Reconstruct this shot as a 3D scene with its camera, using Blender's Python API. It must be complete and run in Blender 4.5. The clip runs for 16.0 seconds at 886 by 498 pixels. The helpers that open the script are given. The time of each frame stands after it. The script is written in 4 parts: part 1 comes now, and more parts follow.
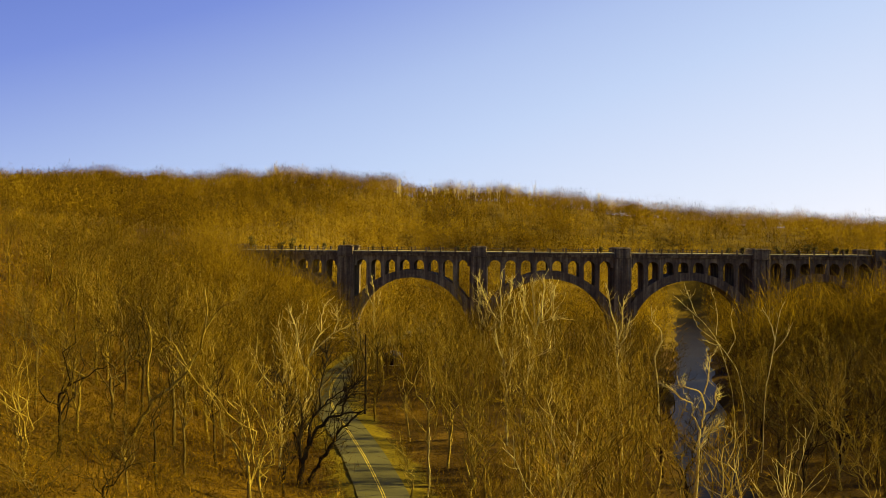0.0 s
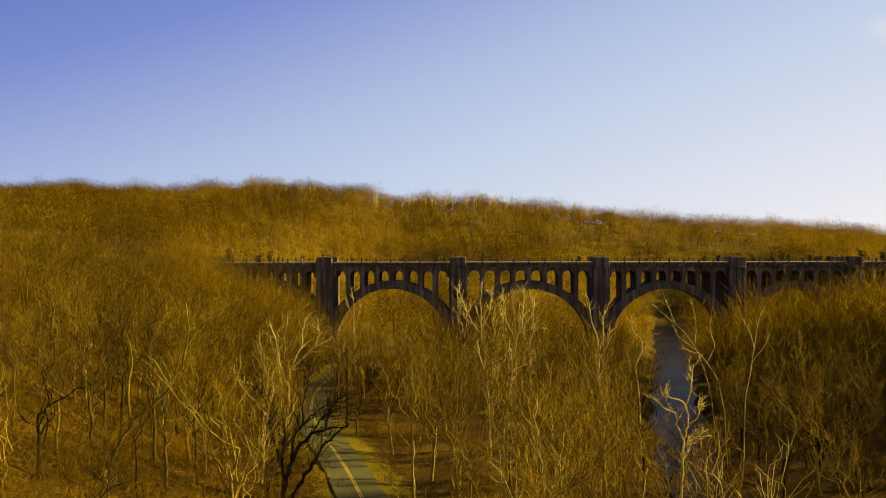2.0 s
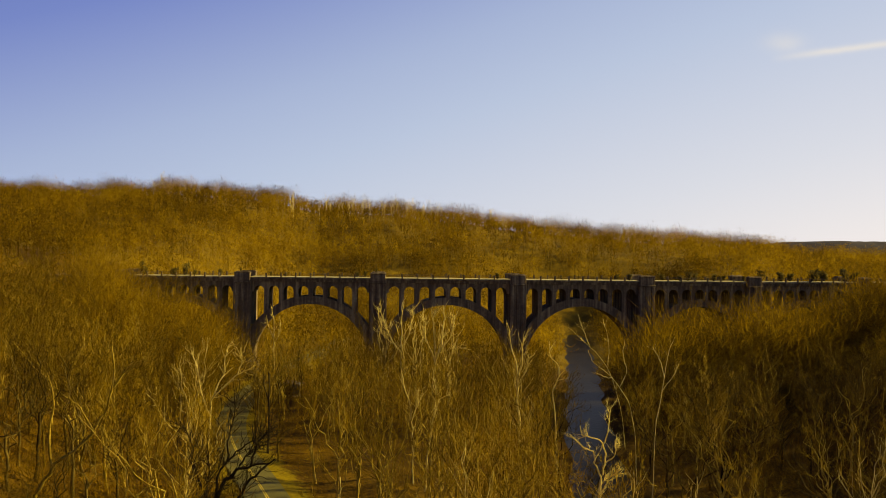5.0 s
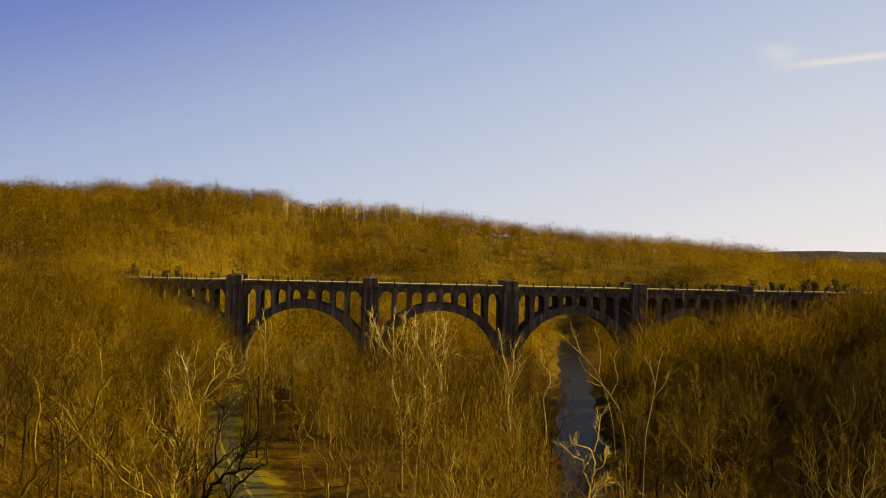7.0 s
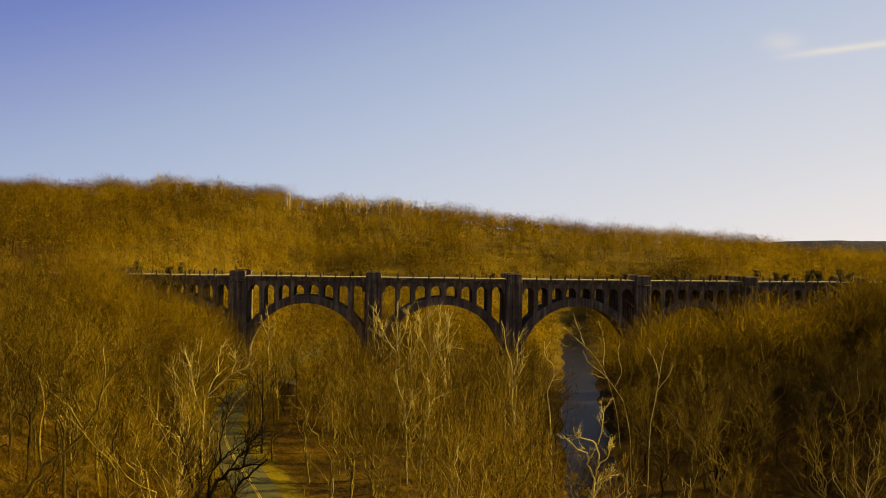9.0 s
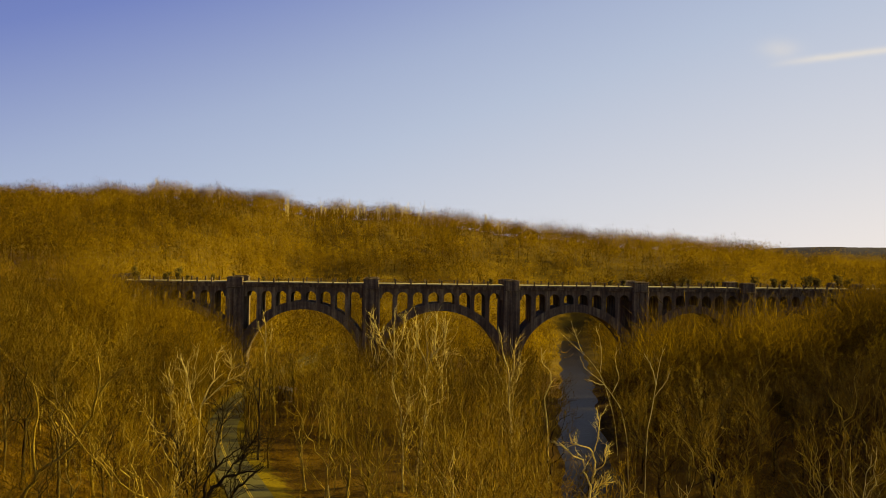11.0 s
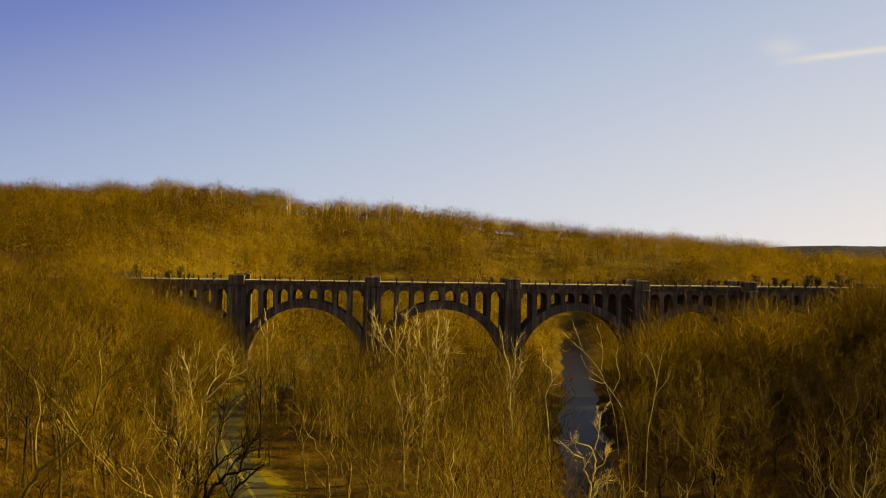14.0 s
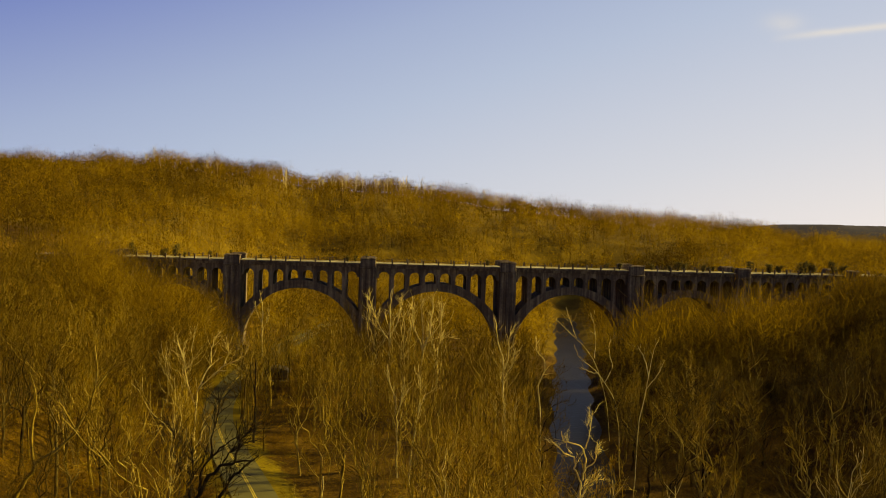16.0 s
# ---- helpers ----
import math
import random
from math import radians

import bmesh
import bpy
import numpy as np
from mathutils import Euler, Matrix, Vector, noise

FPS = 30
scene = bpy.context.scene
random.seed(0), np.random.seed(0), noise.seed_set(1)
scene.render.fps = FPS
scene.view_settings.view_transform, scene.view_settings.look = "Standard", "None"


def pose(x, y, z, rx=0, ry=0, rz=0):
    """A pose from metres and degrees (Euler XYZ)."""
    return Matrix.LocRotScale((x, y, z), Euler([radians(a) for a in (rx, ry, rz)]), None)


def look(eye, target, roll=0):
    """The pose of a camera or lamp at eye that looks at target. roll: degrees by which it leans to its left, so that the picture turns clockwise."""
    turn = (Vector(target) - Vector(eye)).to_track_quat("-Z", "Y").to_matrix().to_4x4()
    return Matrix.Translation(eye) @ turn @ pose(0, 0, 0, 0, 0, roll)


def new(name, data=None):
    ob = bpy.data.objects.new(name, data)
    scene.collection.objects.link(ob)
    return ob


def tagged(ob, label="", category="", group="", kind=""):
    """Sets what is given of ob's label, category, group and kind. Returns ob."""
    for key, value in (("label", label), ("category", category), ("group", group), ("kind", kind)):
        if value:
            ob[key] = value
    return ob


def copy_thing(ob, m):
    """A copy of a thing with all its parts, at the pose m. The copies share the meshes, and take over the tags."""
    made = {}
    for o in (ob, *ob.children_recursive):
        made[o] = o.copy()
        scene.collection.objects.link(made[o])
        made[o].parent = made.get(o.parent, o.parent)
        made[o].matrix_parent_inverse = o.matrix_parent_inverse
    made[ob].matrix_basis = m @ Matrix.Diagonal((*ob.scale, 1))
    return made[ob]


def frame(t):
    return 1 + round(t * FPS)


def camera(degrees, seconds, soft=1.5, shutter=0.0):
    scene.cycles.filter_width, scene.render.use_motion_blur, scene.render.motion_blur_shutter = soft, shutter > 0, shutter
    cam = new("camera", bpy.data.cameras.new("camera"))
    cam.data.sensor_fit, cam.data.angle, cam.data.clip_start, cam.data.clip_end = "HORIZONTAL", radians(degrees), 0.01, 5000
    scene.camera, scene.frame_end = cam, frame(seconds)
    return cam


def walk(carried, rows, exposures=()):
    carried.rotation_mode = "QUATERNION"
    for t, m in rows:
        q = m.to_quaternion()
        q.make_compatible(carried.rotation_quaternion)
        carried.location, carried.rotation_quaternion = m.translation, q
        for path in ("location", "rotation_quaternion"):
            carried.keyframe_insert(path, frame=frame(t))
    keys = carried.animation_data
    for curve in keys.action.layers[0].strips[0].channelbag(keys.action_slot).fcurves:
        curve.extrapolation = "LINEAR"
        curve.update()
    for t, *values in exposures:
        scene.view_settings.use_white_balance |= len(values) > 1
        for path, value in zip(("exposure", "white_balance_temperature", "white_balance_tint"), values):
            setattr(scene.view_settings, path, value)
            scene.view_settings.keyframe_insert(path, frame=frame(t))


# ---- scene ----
cam = camera(57.2, 16.0, soft=0.8)
# t, eye, target, roll
PATH = [
    (0, (0.029, -0.098, 38.383), (-0.227, 1.886, 38.361), 0.5),
    (0.5, (-0.655, -0.001, 38.394), (-0.868, 1.988, 38.377), -3.2),
    (1, (-0.505, -0.325, 38.044), (-0.713, 1.663, 38.111), -0.5),
    (1.5, (-0.56, -0.585, 37.856), (-0.756, 1.402, 37.964), 1.1),
    (2, (-0.687, -0.158, 38.833), (-0.886, 1.832, 38.834), -0.1),
    (2.5, (-0.23, -0.134, 40.54), (-0.474, 1.849, 40.46), 0.7),
    (3, (-0.211, -0.662, 42.199), (-0.467, 1.319, 42.105), -4.9),
    (3.5, (0.261, -1.843, 43.162), (-0.003, 0.138, 43.211), 1.2),
    (4, (0.177, -1.607, 43.766), (-0.094, 0.374, 43.79), 1.1),
    (4.5, (-0.158, -1.523, 43.755), (-0.426, 0.459, 43.76), 0.2),
    (5, (-2.449, -2.389, 43.895), (-2.437, -0.389, 43.895), 0.8),
    (5.2, (-2.937, -2.676, 43.856), (-2.916, -0.676, 43.89), 1.7),
    (7.3, (-2.074, -1.905, 44.075), (-2.046, 0.095, 44.076), 1.4),
    (7.5, (-2.1, -1.805, 44.183), (-2.071, 0.195, 44.169), 1.3),
    (8, (-2.219, -1.903, 44.321), (-2.192, 0.096, 44.325), 0.9),
    (8.5, (-1.891, -2.324, 43.972), (-1.874, -0.324, 44.022), 0.6),
    (9, (-1.949, -1.956, 44.075), (-1.931, 0.044, 44.072), 0.9),
    (9.2, (-1.804, -1.802, 44.187), (-1.784, 0.197, 44.157), 1.1),
    (11.5, (-1.654, -1.908, 44.114), (-1.631, 0.092, 44.137), 0.8),
    (12, (-1.705, -2.0, 44.167), (-1.676, 0.0, 44.199), 0.0),
    (12.5, (-1.567, -2.132, 44.029), (-1.542, -0.132, 44.076), 1.5),
    (13, (-1.412, -1.941, 44.184), (-1.392, 0.059, 44.196), 2.3),
    (13.5, (-1.438, -1.842, 44.263), (-1.412, 0.157, 44.259), 0.1),
    (14, (-1.54, -2.005, 44.123), (-1.523, -0.005, 44.131), 1.0),
    (14.5, (-1.354, -1.738, 44.376), (-1.344, 0.261, 44.32), 0.1),
    (15, (-1.311, -1.993, 45.046), (-1.302, 0.007, 45.029), 0.1),
    (15.5, (-1.371, -2.486, 45.635), (-1.366, -0.486, 45.624), 1.5),
    (16, (-1.611, -2.272, 47.355), (-1.582, -0.274, 47.293), 1.9),
]
# t, stops, kelvin, tint
EXPOSURE = [(0, 0.78, 7700, 9), (1, 0.72, 8100, 9), (3, 0.64, 8400, 10), (4.2, 0.61, 8500, 10), (5, 0.54, 8600, 10), (16, 0.46, 8800, 10)]
walk(cam, [(t, look(eye, target, roll)) for t, eye, target, roll in PATH], exposures=EXPOSURE)

# ---- world, sun, exposure ----
SUN_AZ, SUN_EL = 13.0, 25.0   # azimuth from +x towards +y, elevation
world = bpy.data.worlds.new("sky")
scene.world = world
world.use_nodes = True
wn, wl = world.node_tree.nodes, world.node_tree.links


def wmath(op, a, b=None, c=None, clamp=False):
    """One step of arithmetic on the sky's direction."""
    node = wn.new("ShaderNodeMath")
    node.operation, node.use_clamp = op, clamp
    for i, v in enumerate((a, b, c)):
        if v is None:
            continue
        if isinstance(v, (int, float)):
            node.inputs[i].default_value = v
        else:
            wl.new(v, node.inputs[i])
    return node.outputs[0]


sky = wn.new("ShaderNodeTexSky")
sky.sky_type, sky.sun_disc = "NISHITA", False
sky.sun_elevation, sky.sun_rotation = radians(SUN_EL), radians(90 - SUN_AZ)
sky.altitude, sky.air_density, sky.dust_density, sky.ozone_density = 150, 1.0, 0.6, 3.0
coord = wn.new("ShaderNodeTexCoord")
xyz = wn.new("ShaderNodeSeparateXYZ")
wl.new(coord.outputs["Generated"], xyz.inputs[0])
dx, dy, dz = xyz.outputs
# haze: paler towards the sun and the horizon, deeper blue overhead and away from it
sunward = wmath("MULTIPLY_ADD", dy, math.sin(radians(SUN_AZ)), wmath("MULTIPLY", dx, math.cos(radians(SUN_AZ))))
haze = wmath("MULTIPLY_ADD", sunward, -0.45, wmath("MULTIPLY", dz, 1.3))
band = wn.new("ShaderNodeMapRange")
band.inputs["From Min"].default_value, band.inputs["From Max"].default_value = -0.4, 1.0
wl.new(haze, band.inputs["Value"])
tones = wn.new("ShaderNodeValToRGB")
cr = tones.color_ramp
cr.elements[0].position, cr.elements[0].color = 0.07, (0.71, 0.76, 0.93, 1)
cr.elements[1].position, cr.elements[1].color = 1.0, (0.02, 0.045, 0.24, 1)
for p, c in ((0.193, (0.55, 0.65, 0.89)), (0.357, (0.38, 0.515, 0.83)), (0.443, (0.30, 0.425, 0.77)), (0.586, (0.135, 0.22, 0.64)), (0.714, (0.07, 0.13, 0.50))):
    cr.elements.new(p).color = (*c, 1)
wl.new(band.outputs[0], tones.inputs[0])
# a thin vapour trail and a wisp of cloud beside it
ta, tb = wmath("DIVIDE", dx, wmath("MAXIMUM", dy, 0.05)), wmath("DIVIDE", dz, wmath("MAXIMUM", dy, 0.05))
wisp_noise = wn.new("ShaderNodeTexNoise")
wisp_noise.inputs["Scale"].default_value, wisp_noise.inputs["Detail"].default_value = 26, 5
wl.new(coord.outputs["Generated"], wisp_noise.inputs["Vector"])
rough_tb = wmath("MULTIPLY_ADD", wisp_noise.outputs["Fac"], 0.006, tb)
trail_mid = wmath("MULTIPLY_ADD", wmath("SUBTRACT", ta, 0.41), 0.15, 0.2432)
off = wmath("DIVIDE", wmath("SUBTRACT", rough_tb, trail_mid), 0.0042)
trail = wmath("POWER", 2.718, wmath("MULTIPLY", wmath("MULTIPLY", off, off), -1.0))
trail = wmath("MULTIPLY", trail, wmath("MULTIPLY", wmath("SUBTRACT", ta, 0.405), 14.0, clamp=True))
trail = wmath("MULTIPLY", trail, wmath("MULTIPLY", wmath("SUBTRACT", 0.95, ta), 3.0, clamp=True))
pa, pb = wmath("DIVIDE", wmath("SUBTRACT", ta, 0.425), 0.022), wmath("DIVIDE", wmath("SUBTRACT", rough_tb, 0.2635), 0.011)
puff = wmath("POWER", 2.718, wmath("MULTIPLY", wmath("MULTIPLY_ADD", pa, pa, wmath("MULTIPLY", pb, pb)), -1.0))
cloud = wmath("MULTIPLY", wmath("MULTIPLY_ADD", trail, 0.45, wmath("MULTIPLY", wmath("MULTIPLY", puff, 0.55), wisp_noise.outputs["Fac"])), wmath("GREATER_THAN", dy, 0.1), clamp=True)
white = wn.new("ShaderNodeMix")
white.data_type = "RGBA"
wl.new(cloud, white.inputs["Factor"])
wl.new(tones.outputs[0], white.inputs["A"])
white.inputs["B"].default_value = (0.80, 0.80, 0.78, 1)
clear = wn.new("ShaderNodeVectorMath")
clear.operation = "MULTIPLY_ADD"
wl.new(sky.outputs[0], clear.inputs[0])
clear.inputs[1].default_value = (0.004, 0.004, 0.004)
wl.new(white.outputs["Result"], clear.inputs[2])
wl.new(clear.outputs[0], wn["Background"].inputs[0])
wn["Background"].inputs[1].default_value = 0.74
sun_data = bpy.data.lights.new("sun", "SUN")
sun_data.energy, sun_data.angle, sun_data.color = 5.6, radians(1.5), (1.0, 0.94, 0.50)
sun = new("sun", sun_data)
sa, se = radians(SUN_AZ), radians(SUN_EL)
to_sun = Vector((math.cos(sa) * math.cos(se), math.sin(sa) * math.cos(se), math.sin(se)))
sun.matrix_world = look(to_sun * 400, (0, 0, 0))


# ---- materials ----
def ramp_stops(node, stops):
    cr = node.color_ramp
    while len(cr.elements) > 1:
        cr.elements.remove(cr.elements[-1])
    cr.elements[0].position, cr.elements[0].color = stops[0][0], (*stops[0][1], 1)
    for p, c in stops[1:]:
        cr.elements.new(p).color = (*c, 1)


def material(name, stops, scale=1.0, fine=12.0, rough=0.9, bump=0.3, spec=0.05, per_object=0.0, per_island=0.0):
    """Two scales of noise through a colour ramp, with relief."""
    m = bpy.data.materials.new(name)
    m.use_nodes = True
    n, l = m.node_tree.nodes, m.node_tree.links
    b = n["Principled BSDF"]
    b.inputs["Roughness"].default_value = rough
    b.inputs["Specular IOR Level"].default_value = spec
    geo = n.new("ShaderNodeNewGeometry")
    big, small = n.new("ShaderNodeTexNoise"), n.new("ShaderNodeTexNoise")
    big.inputs["Scale"].default_value, big.inputs["Detail"].default_value = scale, 4
    small.inputs["Scale"].default_value, small.inputs["Detail"].default_value = fine, 6
    l.new(geo.outputs["Position"], big.inputs["Vector"])
    l.new(geo.outputs["Position"], small.inputs["Vector"])
    mix = n.new("ShaderNodeMath")
    mix.operation = "MULTIPLY_ADD"
    mix.inputs[1].default_value = 0.6
    l.new(big.outputs["Fac"], mix.inputs[0])
    sm = n.new("ShaderNodeMath")
    sm.operation = "MULTIPLY"
    sm.inputs[1].default_value = 0.4
    l.new(small.outputs["Fac"], sm.inputs[0])
    l.new(sm.outputs[0], mix.inputs[2])
    last = mix
    for amount, node, socket in ((per_object, "ShaderNodeObjectInfo", "Random"), (per_island, "ShaderNodeNewGeometry", "Random Per Island")):
        if amount:
            src = n.new(node)
            add = n.new("ShaderNodeMath")
            add.operation = "MULTIPLY_ADD"
            add.inputs[1].default_value = amount
            l.new(src.outputs[socket], add.inputs[0])
            off = n.new("ShaderNodeMath")
            off.operation = "SUBTRACT"
            off.inputs[1].default_value = amount / 2
            l.new(last.outputs[0], off.inputs[0])
            l.new(off.outputs[0], add.inputs[2])
            last = add
    cr = n.new("ShaderNodeValToRGB")
    ramp_stops(cr, stops)
    l.new(last.outputs[0], cr.inputs[0])
    l.new(cr.outputs[0], b.inputs["Base Color"])
    if bump:
        bp = n.new("ShaderNodeBump")
        bp.inputs["Strength"].default_value, bp.inputs["Distance"].default_value = bump, 0.05
        l.new(small.outputs["Fac"], bp.inputs["Height"])
        l.new(bp.outputs[0], b.inputs["Normal"])
    return m


M_CONCRETE = material("weathered_concrete", [(0.30, (0.042, 0.027, 0.015)), (0.50, (0.13, 0.088, 0.045)), (0.72, (0.40, 0.29, 0.13))], 0.22, 1.6, 0.9, 0.4)
def streaked(m):
    """Pale and dark run-off stains down a wall."""
    n, l = m.node_tree.nodes, m.node_tree.links
    ramp = [q for q in n if q.bl_idname == "ShaderNodeValToRGB"][0]
    old = ramp.inputs[0].links[0].from_socket
    geo, squash = n.new("ShaderNodeNewGeometry"), n.new("ShaderNodeVectorMath")
    squash.operation = "MULTIPLY"
    squash.inputs[1].default_value = (1.1, 1.1, 0.07)
    l.new(geo.outputs["Position"], squash.inputs[0])
    ns = n.new("ShaderNodeTexNoise")
    ns.inputs["Scale"].default_value, ns.inputs["Detail"].default_value = 1.0, 5
    l.new(squash.outputs[0], ns.inputs["Vector"])
    mx = n.new("ShaderNodeMath")
    mx.operation = "MULTIPLY_ADD"
    mx.inputs[1].default_value = 0.55
    half = n.new("ShaderNodeMath")
    half.operation = "MULTIPLY"
    half.inputs[1].default_value = 0.45
    l.new(old, half.inputs[0])
    l.new(ns.outputs["Fac"], mx.inputs[0])
    l.new(half.outputs[0], mx.inputs[2])
    l.new(mx.outputs[0], ramp.inputs[0])


streaked(M_CONCRETE)
M_BALLAST = material("deck_ballast", [(0.3, (0.20, 0.15, 0.05)), (0.6, (0.45, 0.36, 0.15))], 0.5, 6.0, 0.95, 0.5)
M_LITTER = material("leaf_litter", [(0.3, (0.022, 0.0105, 0.001)), (0.5, (0.08, 0.040, 0.003)), (0.7, (0.21, 0.108, 0.008))], 0.10, 2.0, 0.95, 0.6)
M_LEAVES = material("fallen_leaves", [(0.3, (0.08, 0.045, 0.004)), (0.5, (0.15, 0.088, 0.006)), (0.7, (0.23, 0.140, 0.010))], 0.03, 0.3, 0.95, 0.3)
M_GRASS = material("verge_grass", [(0.3, (0.085, 0.060, 0.004)), (0.55, (0.22, 0.145, 0.008)), (0.75, (0.40, 0.25, 0.013))], 0.3, 4.0, 0.95, 0.6)
M_ASPHALT = material("asphalt", [(0.3, (0.085, 0.070, 0.020)), (0.6, (0.155, 0.128, 0.038))], 0.15, 20.0, 0.85, 0.2)
M_PAINT = material("yellow_road_paint", [(0.3, (0.45, 0.30, 0.03)), (0.6, (0.70, 0.48, 0.06))], 0.8, 15.0, 0.7, 0.1)
M_BARK = material("bare_bark", [(0.22, (0.030, 0.017, 0.002)), (0.5, (0.225, 0.138, 0.014)), (0.8, (0.56, 0.385, 0.065))], 0.5, 5.0, 0.9, 0.5, per_object=0.35)
# the bark again with shade put into its colour, for the valley's sides
M_SHADE_BARK = material("shaded_forest_bark", [(0.25, (0.017, 0.010, 0.002)), (0.5, (0.065, 0.040, 0.007)), (0.8, (0.19, 0.125, 0.026))], 0.5, 5.0, 0.9, 0.5, per_object=0.4)
M_DARK_BARK = material("dark_wet_bark", [(0.25, (0.012, 0.008, 0.003)), (0.5, (0.03, 0.02, 0.007)), (0.75, (0.07, 0.05, 0.018))], 0.6, 7.0, 0.9, 0.5)
M_TWIG = material("bare_twigs", [(0.25, (0.045, 0.0235, 0.002)), (0.5, (0.165, 0.091, 0.005)), (0.78, (0.42, 0.25, 0.016))], 0.2, 2.0, 0.9, 0.0, per_object=0.4)
# the twigs again, darkened the same way to stand for shade
M_SHADE_TWIG = material("shaded_forest_twigs", [(0.25, (0.02, 0.0108, 0.0015)), (0.5, (0.07, 0.0395, 0.003)), (0.78, (0.18, 0.108, 0.009))], 0.2, 2.0, 0.9, 0.0, per_object=0.4)
M_PALE_TWIG = material("pale_sycamore_twigs", [(0.25, (0.045, 0.023, 0.002)), (0.5, (0.15, 0.080, 0.005)), (0.75, (0.36, 0.205, 0.014))], 0.4, 3.0, 0.9, 0.0)
M_THICKET = material("leafless_thicket", [(0.25, (0.04, 0.0195, 0.0012)), (0.5, (0.14, 0.070, 0.0036)), (0.75, (0.34, 0.178, 0.009))], 0.04, 1.2, 0.95, 0.0, per_island=0.2)
M_PALE = material("pale_sycamore_bark", [(0.25, (0.28, 0.18, 0.03)), (0.45, (0.60, 0.43, 0.10)), (0.7, (0.80, 0.62, 0.19))], 0.5, 4.0, 0.8, 0.3)
M_WOODS = material("far_bare_woods", [(0.28, (0.062, 0.033, 0.003)), (0.48, (0.168, 0.092, 0.006)), (0.68, (0.35, 0.206, 0.014))], 0.018, 0.11, 0.95, 0.0, per_island=0.03)
M_EVERGREEN = material("dark_evergreen", [(0.3, (0.045, 0.032, 0.006)), (0.7, (0.16, 0.115, 0.02))], 0.5, 5.0, 0.9, 0.2)


def translucent(m, share):
    """Thin twig sprays pass part of the light on."""
    n, l = m.node_tree.nodes, m.node_tree.links
    colour = [q for q in n if q.bl_idname == "ShaderNodeValToRGB"][0].outputs[0]
    thin, mix = n.new("ShaderNodeBsdfTranslucent"), n.new("ShaderNodeMixShader")
    l.new(colour, thin.inputs["Color"])
    mix.inputs[0].default_value = share
    l.new(n["Principled BSDF"].outputs[0], mix.inputs[1])
    l.new(thin.outputs[0], mix.inputs[2])
    l.new(mix.outputs[0], n["Material Output"].inputs["Surface"])


def toned(m, amount):
    """Each tree of a wood has its own shade, lighter or darker."""
    n, l = m.node_tree.nodes, m.node_tree.links
    ramp = [q for q in n if q.bl_idname == "ShaderNodeValToRGB"][0]
    old = ramp.inputs[0].links[0].from_socket
    at, add = n.new("ShaderNodeAttribute"), n.new("ShaderNodeMath")
    at.attribute_name = "tone"
    add.operation = "MULTIPLY_ADD"
    add.inputs[1].default_value = amount
    l.new(at.outputs["Fac"], add.inputs[0])
    l.new(old, add.inputs[2])
    l.new(add.outputs[0], ramp.inputs[0])


toned(M_WOODS, 0.17)
translucent(M_WOODS, 0.5)
M_BOARDS = material("dark_weathered_boards", [(0.3, (0.05, 0.04, 0.027)), (0.7, (0.14, 0.11, 0.07))], 0.8, 9.0, 0.85, 0.3)

M_WATER = bpy.data.materials.new("river_water")
M_WATER.use_nodes = True
_n, _l = M_WATER.node_tree.nodes, M_WATER.node_tree.links
_b = _n["Principled BSDF"]
_b.inputs["Base Color"].default_value = (0.022, 0.017, 0.009, 1)
_b.inputs["Roughness"].default_value = 0.28
_b.inputs["IOR"].default_value = 1.115
_b.inputs["Specular IOR Level"].default_value = 0.2
_w = _n.new("ShaderNodeTexNoise")
_w.inputs["Scale"].default_value, _w.inputs["Detail"].default_value = 0.9, 5
_g = _n.new("ShaderNodeNewGeometry")
_bp = _n.new("ShaderNodeBump")
_bp.inputs["Strength"].default_value, _bp.inputs["Distance"].default_value = 0.5, 0.1
_l.new(_g.outputs["Position"], _w.inputs["Vector"])
_l.new(_w.outputs["Fac"], _bp.inputs["Height"])
_l.new(_bp.outputs[0], _b.inputs["Normal"])


# ---- mesh helpers ----
def blend_by_attribute(base, other, name):
    """Lay the colours of another material over base where a point attribute is high."""
    n, l = base.node_tree.nodes, base.node_tree.links
    bs = n["Principled BSDF"]
    old = bs.inputs["Base Color"].links[0].from_socket
    ramp = n.new("ShaderNodeValToRGB")
    src = [q for q in other.node_tree.nodes if q.bl_idname == "ShaderNodeValToRGB"][0].color_ramp
    ramp_stops(ramp, [(e.position, tuple(e.color)[:3]) for e in src.elements])
    l.new([q for q in n if q.bl_idname == "ShaderNodeValToRGB"][0].inputs[0].links[0].from_socket, ramp.inputs[0])
    at = n.new("ShaderNodeAttribute")
    at.attribute_name = name
    ns = n.new("ShaderNodeTexNoise")
    ns.inputs["Scale"].default_value, ns.inputs["Detail"].default_value = 0.5, 4
    geo = n.new("ShaderNodeNewGeometry")
    l.new(geo.outputs["Position"], ns.inputs["Vector"])
    add = n.new("ShaderNodeMath")
    add.operation = "ADD"
    l.new(at.outputs["Fac"], add.inputs[0])
    l.new(ns.outputs["Fac"], add.inputs[1])
    edge = n.new("ShaderNodeMapRange")
    edge.inputs["From Min"].default_value, edge.inputs["From Max"].default_value = 0.85, 1.1
    l.new(add.outputs[0], edge.inputs["Value"])
    mix = n.new("ShaderNodeMix")
    mix.data_type = "RGBA"
    l.new(edge.outputs[0], mix.inputs["Factor"])
    l.new(old, mix.inputs["A"])
    l.new(ramp.outputs[0], mix.inputs["B"])
    l.new(mix.outputs["Result"], bs.inputs["Base Color"])


